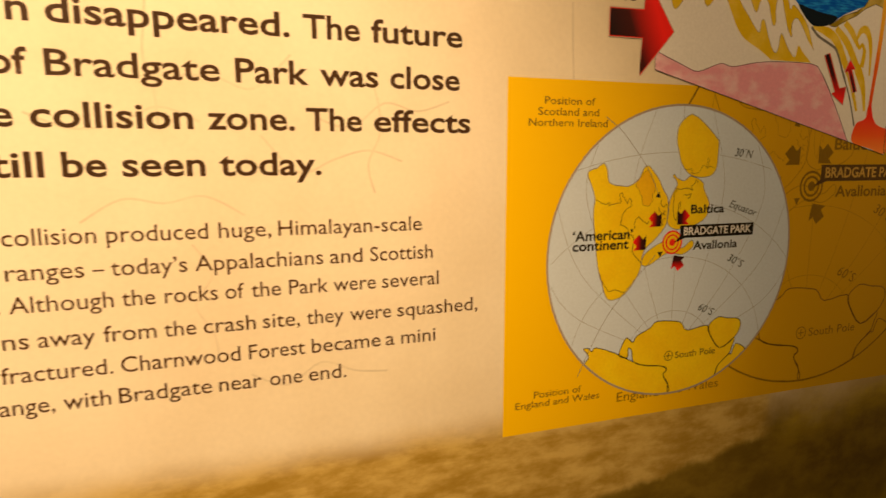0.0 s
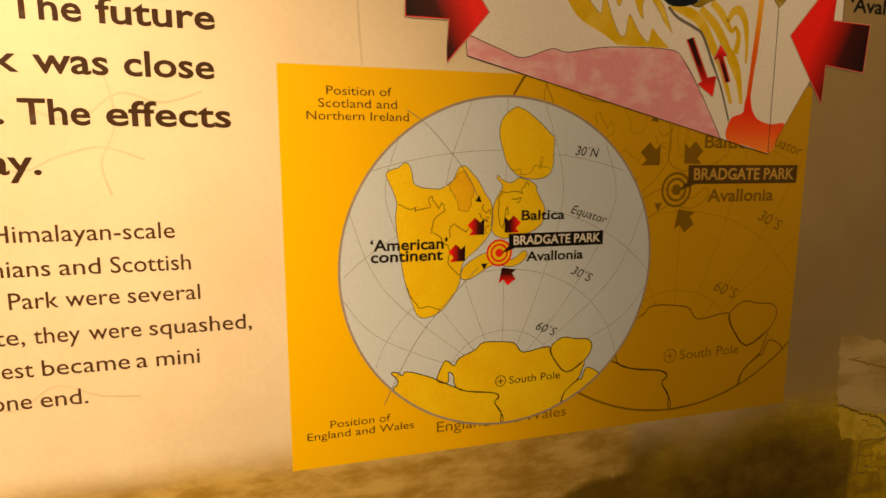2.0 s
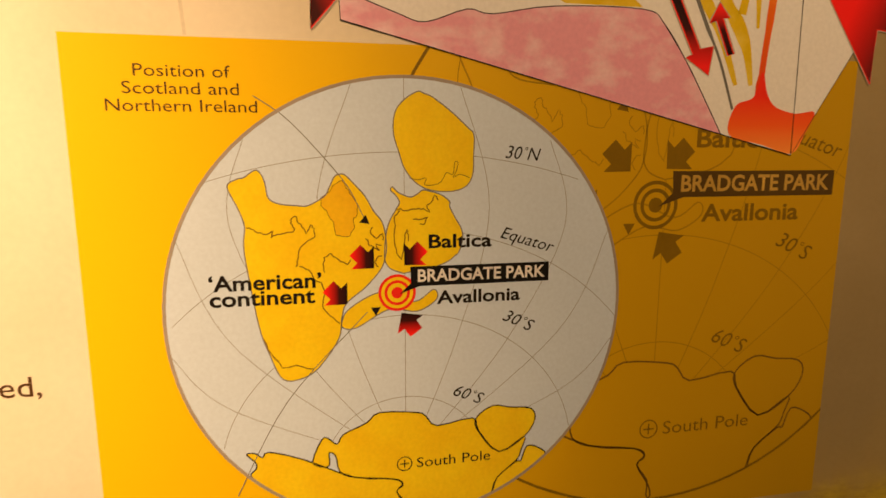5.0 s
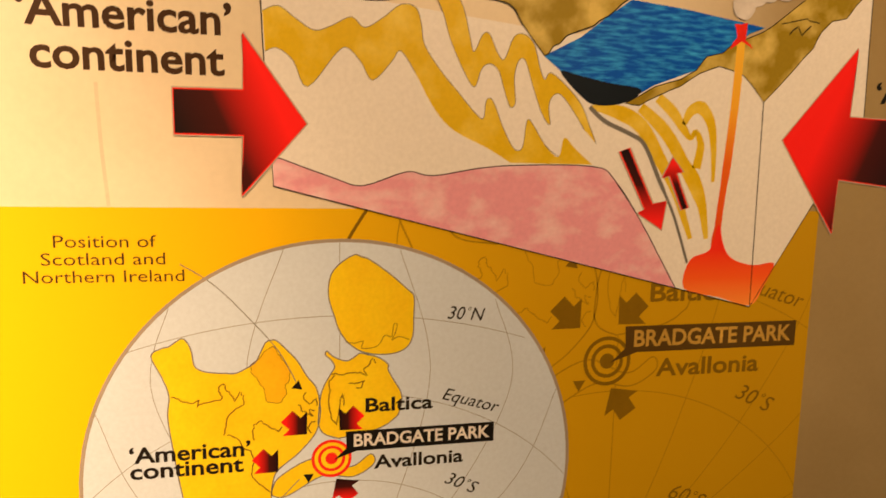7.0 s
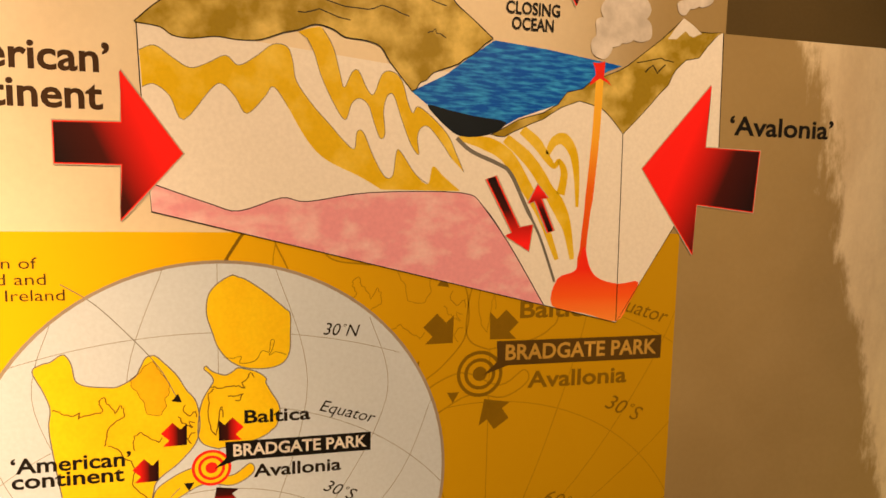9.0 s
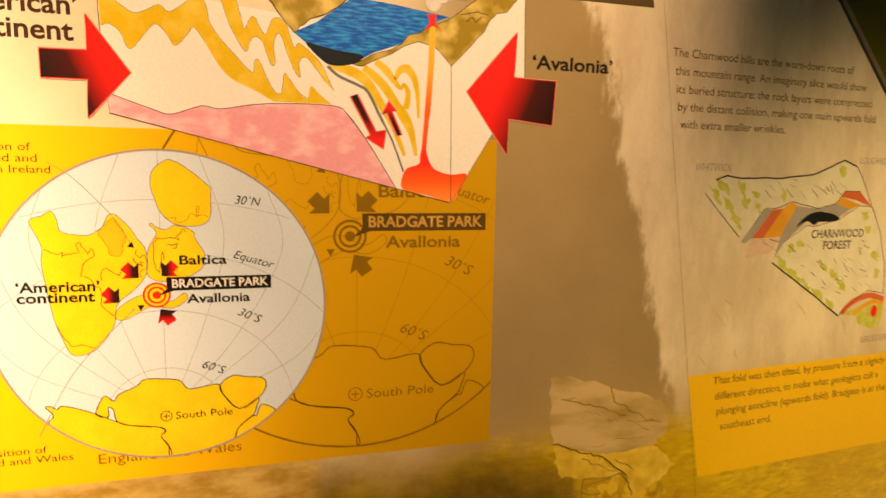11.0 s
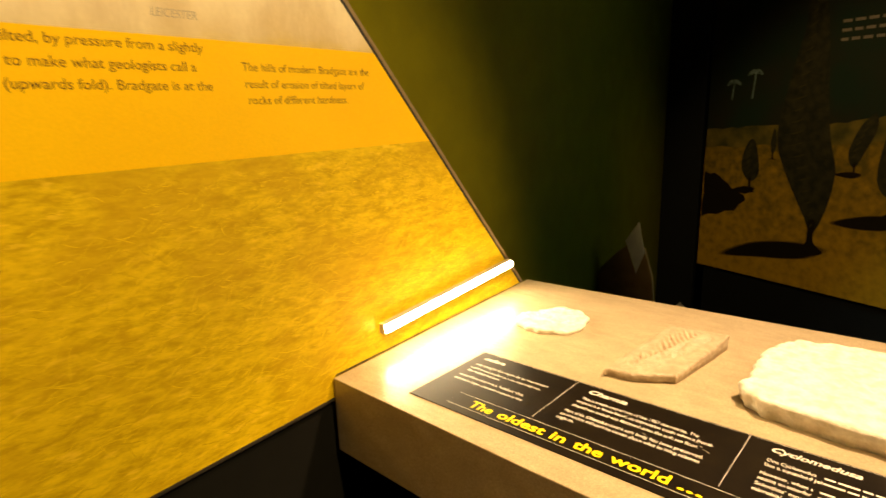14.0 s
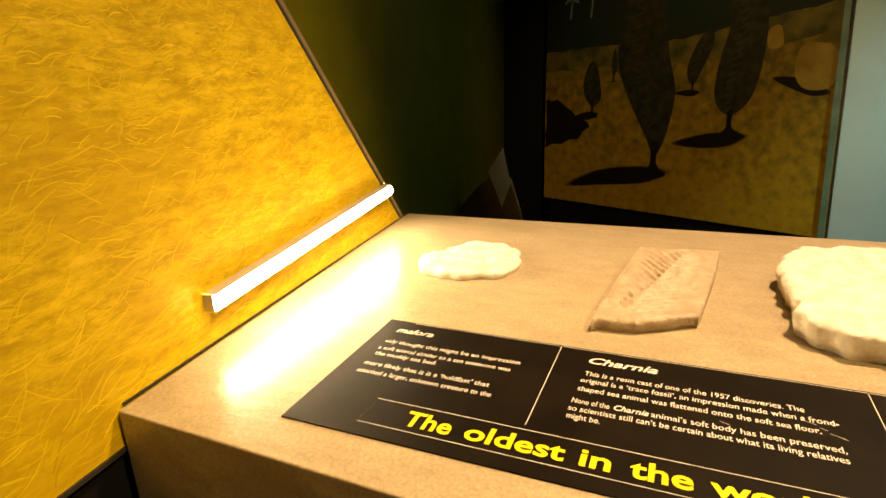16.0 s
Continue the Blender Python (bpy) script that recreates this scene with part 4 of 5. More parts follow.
def arrow(points, mat, layer):
    c = sum((Vector(q) for q in points), Vector((0, 0))) / len(points)
    fill("arrow", points, mat, layer, block)
    stroke("arrow_halo", points, 0.0026, HALO, layer - 0.3, block, closed=True)
    stroke("arrow_edge", points, 0.0009, RED, layer + 0.4, block, closed=True)


arrow([(0.093, 1.6605), (0.127, 1.661), (0.127, 1.689), (0.158, 1.645), (0.125, 1.607), (0.1265, 1.638), (0.093, 1.638)], FADE_R, 14)
arrow([(0.448, 1.6445), (0.497, 1.702), (0.495, 1.660), (0.5395, 1.659), (0.537, 1.616), (0.491, 1.621), (0.490, 1.586)], FADE_L, 14)
arrow([(0.338, 1.635), (0.344, 1.637), (0.361, 1.604), (0.370, 1.606), (0.368, 1.589), (0.352, 1.599), (0.3565, 1.601)], FADE_D, 14)
arrow([(0.373, 1.632), (0.367, 1.620), (0.3715, 1.6215), (0.381, 1.601), (0.385, 1.602), (0.3755, 1.623), (0.380, 1.6235)], FADE_U, 14)
arrow([(0.343, 1.749), (0.348, 1.756), (0.344, 1.762), (0.362, 1.764), (0.352, 1.752)], FADE_L, 14)
arrow([(0.384, 1.764), (0.395, 1.7465), (0.398, 1.754), (0.410, 1.756), (0.404, 1.766)], FADE_R, 14)
write("CLOSING", 0.348, 1.7385, 0.036, 0.0072, BLACK, 14, block, bold=0.02)
write("OCEAN", 0.352, 1.7290, 0.028, 0.0072, BLACK, 14, block, bold=0.02)
write("\u2018American\u2019", 0.024, 1.688, 0.098, 0.0150, HEAD_TEXT, 1, panel, bold=0.022)
write("continent", 0.029, 1.668, 0.089, 0.0150, HEAD_TEXT, 1, panel, bold=0.022)
write("\u2018Avalonia\u2019", 0.514, 1.670, 0.087, 0.0125, BLACK, 1, panel, bold=0.022)

fill("printed_sky_band", [(0.506, 1.7375), (0.645, 1.7375), (0.62, 1.9), (0.506, 1.9)], TAUPE, 0.4, panel)

# printed rocks at the foot of the left panel
random.seed(11)
ROCKS = [
    ([(0.546, 1.355), (0.564, 1.356), (0.619, 1.339), (0.665, 1.326), (0.689, 1.311), (0.693, 1.283), (0.676, 1.266), (0.641, 1.260), (0.608, 1.262), (0.553, 1.279), (0.548, 1.315)], PALE_ROCK),
    ([(0.676, 1.266), (0.707, 1.240), (0.689, 1.222), (0.652, 1.209), (0.642, 1.236), (0.608, 1.261), (0.641, 1.261)], ROCK_YELLOW),
    ([(0.553, 1.278), (0.608, 1.259), (0.641, 1.234), (0.644, 1.230), (0.592, 1.236), (0.564, 1.240), (0.557, 1.256)], ROCK_YELLOW),
    ([(0.700, 1.142), (0.722, 1.151), (0.732, 1.145), (0.728, 1.129), (0.694, 1.117)], GRASS_SHADE),
]
for k, (pts, ink) in enumerate(ROCKS):
    fill("printed_rock", jagged(pts, 0.0022, 5), ink, 0.5 + 0.05 * k, panel)
for pts in ([(0.553, 1.279), (0.580, 1.270), (0.608, 1.261), (0.642, 1.236), (0.652, 1.209)], [(0.619, 1.339), (0.624, 1.322), (0.662, 1.300)], [(0.642, 1.236), (0.592, 1.235), (0.589, 1.196)], [(0.56, 1.33), (0.60, 1.318), (0.64, 1.305)], [(0.60, 1.205), (0.625, 1.198), (0.648, 1.20)]):
    stroke("printed_crack", jagged(pts, 0.0020, 6, False), 0.0015, DARK_ROCK if len(pts) > 3 else GRASS_DARK, 0.85, panel)
for k in range(22):
    a, b = random.uniform(0.56, 0.665), random.uniform(1.16, 1.33)
    ang = random.uniform(-0.9, 0.2)
    r = random.uniform(0.01, 0.035)
    stroke("printed_crack", jagged([(a, b), (a + r * math.cos(ang), b + r * math.sin(ang))], 0.002, 4, False), random.uniform(0.0005, 0.0014), GRASS_DARK, 0.8 + 0.002 * k, panel)

# ---- right panel ----
def edge_x(z):
    return 1.613 + (0.990 - z) * 0.914


outline = [(FOLD_LOW + 0.0005, 0.886), (edge_x(0.886), 0.886), (edge_x(2.0), 2.0), (FOLD_TOP + 0.0005, 2.0)]
side = part("information_board", prism_bm([right_at(*q) for q in outline], (-0.012 * BEND, 0.012, 0)), PHOTO)
tagged(side, "slant-edged printed panel with fold diagram and dry grass photograph", "information board")
trim = [right_at(edge_x(0.886), 0.886, 0.0012), right_at(edge_x(0.886) + 0.0040, 0.886, 0.0012), right_at(edge_x(2.0) + 0.0040, 2.0, 0.0012), right_at(edge_x(2.0), 2.0, 0.0012)]
part("edge_trim", prism_bm(trim, (0, 0.014, 0)), EDGE, side, "thin dark trim along the slanted edge")
lip = [right_at(edge_x(z) + d, z, 0.0010) for d, z in ((0.0050, 0.886), (0.0125, 0.886), (0.0125, 2.0), (0.0050, 2.0))]
part("edge_lip", prism_bm(lip, (0, 0.012, 0)), EDGE_BROWN, side, "narrow brown metal lip outside the dark trim")
# dark joint line with its shadow, made as a solid dark strip
joint = [right_at(a, z, 0.0002) for a, z in ((1.174, 0.9160), (edge_x(0.9160) - 0.004, 0.9160), (edge_x(0.9174) - 0.004, 0.9174), (1.174, 0.9174))]
part("joint_shadow_strip", prism_bm(joint, (0.0001, -0.0016, 0)), EDGE, side, "thin dark strip for the joint and its shadow line above the desk")
low = [right_at(FOLD_LOW, 0.8822, 0.0015), right_at(edge_x(0.886), 0.8822, 0.0015), right_at(edge_x(0.886), 0.8857, 0.0015), right_at(FOLD_LOW, 0.8857, 0.0015)]
part("bottom_trim", prism_bm(low, (0, 0.0155, 0)), EDGE, side, "thin dark trim along the bottom edge")
for z in (1.05, 1.65):
    x1 = edge_x(z) - 0.15
    part("mounting_batten", prism_bm([right_at(0.74, z, -0.0125), right_at(x1, z, -0.0125), right_at(x1, z + 0.04, -0.0125), right_at(0.74, z + 0.04, -0.0125)], (0, 0.018, 0)), EDGE, side)

BOX_R = [(0.7165, 1.3435), (0.7395, 1.2195), (edge_x(1.2195), 1.2195), (edge_x(1.3435), 1.3435)]
yellow = fill("yellow_caption_box", BOX_R, YELLOW, 1, side, right_at)
for text, a, b, w in (("The Charnwood hills are the worn-down roots of", 0.671, 1.692, 0.262), ("this mountain range. An imaginary slice would show", 0.675, 1.6735, 0.282),
                      ("its buried structure: the rock layers were compressed", 0.678, 1.655, 0.290), ("by the distant collision, making one main upwards fold", 0.681, 1.637, 0.296),
                      ("with extra smaller wrinkles.", 0.685, 1.619, 0.148)):
    write(text, a, b, w, 0.0088, SOFT_TEXT, 1, side, right_at, bold=0.004)
for text, a, b, w in (("That fold was then tilted, by pressure from a slightly", 0.753, 1.330, 0.284), ("different direction, to make what geologists call a", 0.757, 1.311, 0.270),
                      ("plunging anticline (upwards fold). Bradgate is at the", 0.761, 1.2925, 0.282), ("southeast end.", 0.768, 1.2735, 0.079),
                      ("The hills of modern Bradgate are the", 1.081, 1.3135, 0.196), ("result of erosion of tilted layers of", 1.083, 1.2955, 0.184), ("rocks of different hardness.", 1.085, 1.278, 0.150)):
    write(text, a, b, w, 0.0088, SOFT_TEXT, 2, yellow, right_at, bold=0.004)

back_hill = [(0.724, 1.550), (0.738, 1.565), (0.753, 1.570), (0.776, 1.567), (0.801, 1.568), (0.833, 1.568), (0.883, 1.573), (0.911, 1.583), (0.931, 1.591), (0.953, 1.584), (0.967, 1.566), (0.984, 1.536), (0.962, 1.554), (0.937, 1.554), (0.923, 1.539), (0.897, 1.533), (0.874, 1.537), (0.852, 1.541), (0.827, 1.533), (0.811, 1.533), (0.796, 1.515), (0.776, 1.501)]
fold = fill("fold_diagram", jagged(back_hill, 0.0008, 2), SKETCH, 1.4, side, right_at, label="hand-drawn fold diagram of green hills and orange rock layers")
for shape, ink in (([(0.923, 1.539), (0.897, 1.533), (0.877, 1.534), (0.860, 1.536), (0.838, 1.500), (0.830, 1.472), (0.845, 1.494), (0.878, 1.518), (0.906, 1.530), (0.931, 1.523), (0.948, 1.532)], GREY), ([(0.811, 1.533), (0.824, 1.532), (0.795, 1.499), (0.784, 1.493), (0.779, 1.496)], GREY), ([(0.824, 1.532), (0.839, 1.533), (0.812, 1.499), (0.795, 1.499)], RUST), ([(0.839, 1.533), (0.852, 1.541), (0.860, 1.536), (0.838, 1.500), (0.812, 1.499)], ORANGE), ([(0.795, 1.498), (0.838, 1.499), (0.824, 1.481), (0.787, 1.476)], FADED_BAND), ([(0.937, 1.554), (0.962, 1.554), (0.984, 1.535), (0.957, 1.543), (0.931, 1.547)], RUST), ([(0.923, 1.539), (0.931, 1.547), (0.965, 1.537), (0.948, 1.532)], ORANGE)):
    fill("rock_band", shape, ink, 2.0 + 0.1 * len(fold.children), fold, right_at)
fill("dark_core", smooth([(0.861, 1.511), (0.880, 1.526), (0.906, 1.529), (0.931, 1.522), (0.922, 1.517), (0.898, 1.517), (0.890, 1.513), (0.878, 1.518)], True, 3), BLACK, 3.0, fold, right_at)
face = [(0.828, 1.470), (0.845, 1.494), (0.878, 1.513), (0.890, 1.511), (0.931, 1.519), (0.963, 1.536), (0.986, 1.534), (1.005, 1.501), (1.019, 1.458), (1.021, 1.423), (0.992, 1.429), (0.973, 1.419), (0.952, 1.405), (0.944, 1.399), (0.886, 1.435)]
fill("hill_face", jagged(face, 0.0006, 2), SKETCH, 3.2, fold, right_at)
fill("hill_tip", smooth([(0.952, 1.400), (0.975, 1.396), (0.982, 1.385), (1.016, 1.379), (1.023, 1.408), (1.021, 1.418), (0.999, 1.416), (0.974, 1.407)], True, 3), GREEN, 3.3, fold, right_at)
stroke("rock_band", smooth([(0.949, 1.401), (0.967, 1.415), (0.996, 1.422), (1.023, 1.415)], False), 0.0075, RUST, 3.6, fold, right_at)
stroke("rock_band", smooth([(0.970, 1.399), (0.987, 1.409), (1.006, 1.414), (1.021, 1.409)], False), 0.0055, ORANGE, 3.7, fold, right_at)
fill("red_dot", disc([(1.007, 1.401)][0], 0.0056, 24, 0.0078), RED, 3.9, fold, right_at)
stroke("leader_line", [(1.044, 1.440), (1.024, 1.419)], 0.0008, RUST, 3.9, fold, right_at)
random.seed(3)
PATCHES = [(0.738, 1.548, 0.030), (0.748, 1.556, 0.026), (0.757, 1.535, 0.034), (0.770, 1.520, 0.030), (0.775, 1.556, 0.022), (0.781, 1.540, 0.018), (0.797, 1.548, 0.016), (0.800, 1.535, 0.018), (0.837, 1.549, 0.016), (0.929, 1.577, 0.018),
           (0.843, 1.467, 0.030), (0.862, 1.453, 0.034), (0.883, 1.440, 0.034), (0.905, 1.427, 0.032), (0.926, 1.414, 0.026), (0.854, 1.486, 0.018), (0.871, 1.490, 0.014), (0.912, 1.462, 0.022), (0.930, 1.450, 0.028), (0.944, 1.436, 0.022),
           (0.974, 1.524, 0.018), (0.982, 1.505, 0.014), (0.998, 1.472, 0.016), (1.004, 1.450, 0.014)]
for a, b, r in PATCHES:
    ang = random.gauss(-0.68, 0.08) if b < 1.50 and a < 0.96 else random.gauss(-0.95, 0.15)
    c, d, w = r * math.cos(ang) / 2, r * math.sin(ang) / 2, random.uniform(0.004, 0.007)
    fill("green_patch", jagged([(a - c, b - d), (a + w, b + w * 0.8), (a + c, b + d), (a - w * 0.5, b - w * 0.4)], 0.0026, 4), GREEN, 3.45 + 0.01 * random.random(), fold, right_at)
FACE_EDGE = [face[0]] + face[:-4:-1]
for pts, w in ((back_hill[1:10], 0.0018), (back_hill[9:12], 0.0011), ([back_hill[0], back_hill[-1]], 0.0010), (back_hill[12:21], 0.0008), (FACE_EDGE, 0.0018), (face[6:10], 0.0011), (face[9:13], 0.0008), (face[1:7], 0.0006)):
    stroke("sketch_line", jagged(pts, 0.0006, 3, False), w, LINE, 4.2, fold, right_at)
for k in range(70):
    a = random.uniform(0.79, 1.0)
    b = random.uniform(1.553, 1.568) if k % 3 == 0 and a < 0.94 else random.uniform(1.43, 1.50)
    if b < 1.51 and (a < 0.83 + (1.475 - b) * 1.5 or a > 1.03 - (b - 1.40) * 0.4):
        continue
    r = random.uniform(0.006, 0.016)
    ang = random.uniform(-0.9, -0.2)
    stroke("sketch_line", jagged([(a, b), (a + r * math.cos(ang), b + r * math.sin(ang))], 0.0006, 3, False), 0.0007, LINE if k % 2 else GREY, 4.0 + 0.002 * k, fold, right_at)
for text, a, b, w, cap, bold in (("WHITWICK", 0.709, 1.5745, 0.050, 0.0085, 0.0), ("LOUGHBOROUGH", 0.957, 1.5875, 0.083, 0.0078, 0.0), ("CHARNWOOD", 0.887, 1.4975, 0.088, 0.0098, 0.012), ("FOREST", 0.908, 1.4835, 0.047, 0.0098, 0.012),
                                 ("BRADGATE", 1.024, 1.4635, 0.063, 0.0092, 0.016), ("PARK", 1.041, 1.450, 0.032, 0.0092, 0.016), ("LEICESTER", 0.988, 1.361, 0.047, 0.0078, 0.0)):
    write(text, a, b, w, cap, HEAD_TEXT if bold else GREY, 4.4, fold, right_at, bold=bold, slant=0.0 if bold else 0.15)

# printed cracks in the pale rock, rocks and blades of dry grass
random.seed(21)
for k in range(16):
    a, b = random.uniform(0.72, 0.98), random.uniform(1.345, 1.45)
    ang, r = random.gauss(-0.95, 0.22), random.uniform(0.012, 0.032)
    if a + r * math.cos(ang) > 0.93 and b > 1.40 or b + r * math.sin(ang) < 1.346 or a > 0.86 and b > 1.425:
        continue
    run = jagged([(a, b), (a + r * math.cos(ang), b + r * math.sin(ang))], 0.0012, 5, False)
    stroke("printed_crack", run, [0.0003, 0.0012, 0.0018, 0.0013, 0.0008, 0.0003], ROCK_CRACK, 0.5, side, right_at)
for pts in ([(0.794, 1.101), (0.815, 1.128), (0.832, 1.148), (0.805, 1.152), (0.790, 1.125)], [(0.74, 1.148), (0.765, 1.14), (0.757, 1.118), (0.742, 1.125)]):
    fill("printed_shadow", jagged(pts, 0.003, 5), GRASS_SHADE, 0.5, side, right_at)


def grass_blades(count, ink, widths, lengths, lean, low):
    bm = bmesh.new()
    for k in range(count):
        b = 0.89 + 0.315 * random.random() ** 0.9
        a = random.uniform(0.78, edge_x(b) - 0.004)
        if random.random() > (a - 0.70) / 0.35 or (a < 0.86 and b > 1.12):
            continue
        ang, r = random.gauss(lean, 0.45) + (math.pi if random.random() < 0.3 else 0), random.uniform(*lengths) * (1.25 - 0.9 * (b - 0.89) / 0.33)
        e = Vector((a + r * math.cos(ang), b + r * math.sin(ang)))
        if e.y > 1.215 or e.y < 0.89 or e.x > edge_x(e.y) - 0.004 or e.x < FOLD_LOW + 0.01:
            continue
        mid = Vector((a, b)).lerp(e, 0.5) + Vector((-math.sin(ang), math.cos(ang))) * random.uniform(-0.16, 0.16) * r
        w = random.uniform(*widths)
        stroke_into(bm, smooth([(a, b), mid, e], False, 3), [w * f for f in (0.7, 1, 1, 1, 0.9, 0.6, 0.2)], low + random.uniform(0.0, 0.4), right_at)
    ob = part("grass_print", bm, ink, side)
    ob["kind"] = "stuff"


grass_blades(1300, BLADE_DARK, (0.0004, 0.0012), (0.010, 0.030), 0.10, 0.2)
grass_blades(2600, BLADE, (0.0003, 0.0010), (0.010, 0.040), 0.22, 0.65)

# ---- light strip at the foot of the right panel ----
def tube_bm(a, b, r, n=20):
    bm = bmesh.new()
    d = b - a
    m = Matrix.Translation((a + b) / 2) @ d.to_track_quat("Z", "Y").to_matrix().to_4x4()
    bmesh.ops.create_cone(bm, cap_ends=True, segments=n, radius1=r, radius2=r, depth=d.length, matrix=m)
    bmesh.ops.bevel(bm, geom=[e for e in bm.edges if len(e.link_faces) == 2 and any(len(f.verts) > 4 for f in e.link_faces)], offset=r * 0.4, segments=2, affect="EDGES")
    for f in bm.faces:
        f.smooth = True
    return bm


STRIP = ((1.268, 0.9545), (1.632, 0.9705))
TUBE_A, TUBE_B = (right_at(a, b, 0.0086) for a, b in STRIP)
strip = tagged(part("led_strip_light", tube_bm(TUBE_A, TUBE_B, 0.0066), TUBE), "lit warm white tube light fixed along the panel foot", "strip light")
# lips added to shape the tube's light, so that it misses the panel
for lift, reach, name in ((0.0070, 0.0115, "upper_lip"), (-0.0070, 0.0116, "lower_lip")):
    q = [right_at(a, b + lift, up) for (a, b), up in zip(STRIP + STRIP[::-1], (0.0001, 0.0001, reach, reach))]
    part(name, prism_bm(q, (0, 0, math.copysign(0.0006, lift))), CHANNEL, strip, "thin pale channel lip added to shield the panel from the tube")
# end pieces added to block light spilling past the tube's ends
for (a, b), out in zip(STRIP, (-0.0014, 0.0014)):
    a += out / 2
    q = [right_at(a, b + z, up) for z, up in ((-0.0074, 0.0001), (0.0074, 0.0001), (0.0074, 0.0096), (-0.0074, 0.0096))]
    part("end_shield", prism_bm(q, (out, 0, 0), 0.0003), CHANNEL, strip, "small pale end piece added to stop light leaking onto the panel")

# ---- desk with labels and casts ----
DESK_DROP = 0.105
DESK_PTS = [(-0.0265, 1.1675), (0.30, 1.1590), (1.40, 1.150), (1.40, 1.76), (0.50, 1.738), (-0.0710, 1.712)]
desk = part("display_desk", prism_bm([desk_at(a, b) for a, b in DESK_PTS], (0, 0, -DESK_DROP - 0.004), 0.0012), DESK_TOP)
tagged(desk, "brown stone-patterned display desk with fossil casts and labels on it", "display desk")
part("base", prism_bm([desk_at(a, b, -0.0045 - DESK_DROP) for a, b in ((0.05, 1.25), (1.38, 1.25), (1.38, 1.70), (0.05, 1.66))], (0, 0, -(DESK_Z - 0.0045 - DESK_DROP))), PLINTH, desk, "recessed black base")

label = tagged(part("label_plate", prism_bm([desk_at(a, b, 0.0002) for a, b in ((0.086, 1.2005), (1.05, 1.2005), (1.05, 1.3585), (0.086, 1.3585))], (0, 0, 0.001)), LABEL), "black label plate with white and yellow lettering", "label")
TOP = 0.0014 / LAYER


def desk_text(text, a, b, w, cap, mat=LABEL_WHITE, bold=0.006, slant=0.0):
    write(text, a, b, w, cap, mat, TOP, label, desk_at, bold, slant)


for pts, closed in (([(0.137, 1.213), (1.04, 1.213), (1.04, 1.2405), (0.137, 1.2405)], True), ([(0.240, 1.2455), (0.240, 1.3555)], False), ([(0.4435, 1.2455), (0.4435, 1.3555)], False),
                    ([(0.11, 1.3565), (1.045, 1.3565)], False)):
    stroke("ruled_line", pts, 0.0005, LABEL_WHITE, TOP, label, desk_at, closed)
write_words(["The", 0.1655, 0.198, "oldest", 0.207, 0.269, "in", 0.2775, 0.295, "the", 0.305, 0.338, "world", 0.346, 0.406, "...", 0.4145, 0.4375], 1.2190, 0.0150, LABEL_YELLOW, TOP, label, 0.022, desk_at)
desk_text("malora", 0.095 + 0.006, 1.337, 0.034, 0.0085, bold=0.02, slant=0.3)
for text, a, b, w in (("usly thought this might be an impression", 0.101, 1.3170, 0.115), ("a soft animal similar to a sea anemone was", 0.101, 1.3050, 0.111), ("the muddy sea bed.", 0.103, 1.2955, 0.053),
                      ("more likely that it is a \u2018holdfast\u2019 that", 0.103, 1.2795, 0.101), ("attached a larger, unknown creature to the", 0.103, 1.2680, 0.106)):
    desk_text(text, a, b, w, 0.0055)
desk_text("Charnia", 0.264, 1.3365, 0.049, 0.0092, bold=0.02, slant=0.3)
for text, a, b, w in (("This is a resin cast of one of the 1957 discoveries. The", 0.264, 1.3180, 0.138), ("original is a \u2018trace fossil\u2019, an impression made when a frond-", 0.263, 1.3080, 0.156), ("shaped sea animal was flattened onto the soft sea floor.", 0.263, 1.2965, 0.145),
                      ("None of the", 0.262, 1.2805, 0.0245), ("animal\u2019s soft body has been preserved,", 0.3122, 1.2805, 0.1058), ("so scientists still can\u2019t be certain about what its living relatives", 0.2615, 1.2710, 0.156), ("might be.", 0.262, 1.2620, 0.021)):
    desk_text(text, a, b, w, 0.0058)
desk_text("Charnia", 0.2892, 1.2805, 0.0216, 0.0058, bold=0.02, slant=0.3)
desk_text("Cyclomedusa", 0.4675, 1.3375, 0.076, 0.0092, bold=0.02, slant=0.3)
for text, a, b, w in (("One Cyclomedus", 0.4675, 1.3165, 0.042), ("like a squashed jel", 0.4675, 1.3070, 0.048), ("However, when s", 0.4675, 1.2905, 0.044), ("seems to interfer", 0.4675, 1.2810, 0.044), ("Scientists\u2019 most l", 0.4675, 1.2705, 0.044), ("microbial coloni", 0.4675, 1.2605, 0.042)):
    desk_text(text, a, b, w, 0.0058)
for a, b, r in ((0.400, 1.3085, 0.0035), (0.4075, 1.3030, 0.0022), (0.4125, 1.2985, 0.0045), (0.352, 1.2905, 0.0030)):
    stroke("scuff_mark", jagged([(a, b), (a + r, b - r * 0.5), (a + r * 1.9, b - r * 0.9)], 0.0004, 3, False), 0.0009, SCUFF, TOP + 0.5, label, desk_at)
random.seed(8)
for b, w in ((1.3165, 0.07), (1.3070, 0.06), (1.2905, 0.08), (1.2810, 0.078), (1.2705, 0.082), (1.2605, 0.07)):
    a = 0.5165
    while a < 0.515 + w:
        word = random.uniform(0.006, 0.017)
        stroke("illegible_word", [(a, b + 0.0022), (a + word, b + 0.0022)], 0.0026, LABEL_WHITE, TOP, label, desk_at)
        a += word + 0.0022


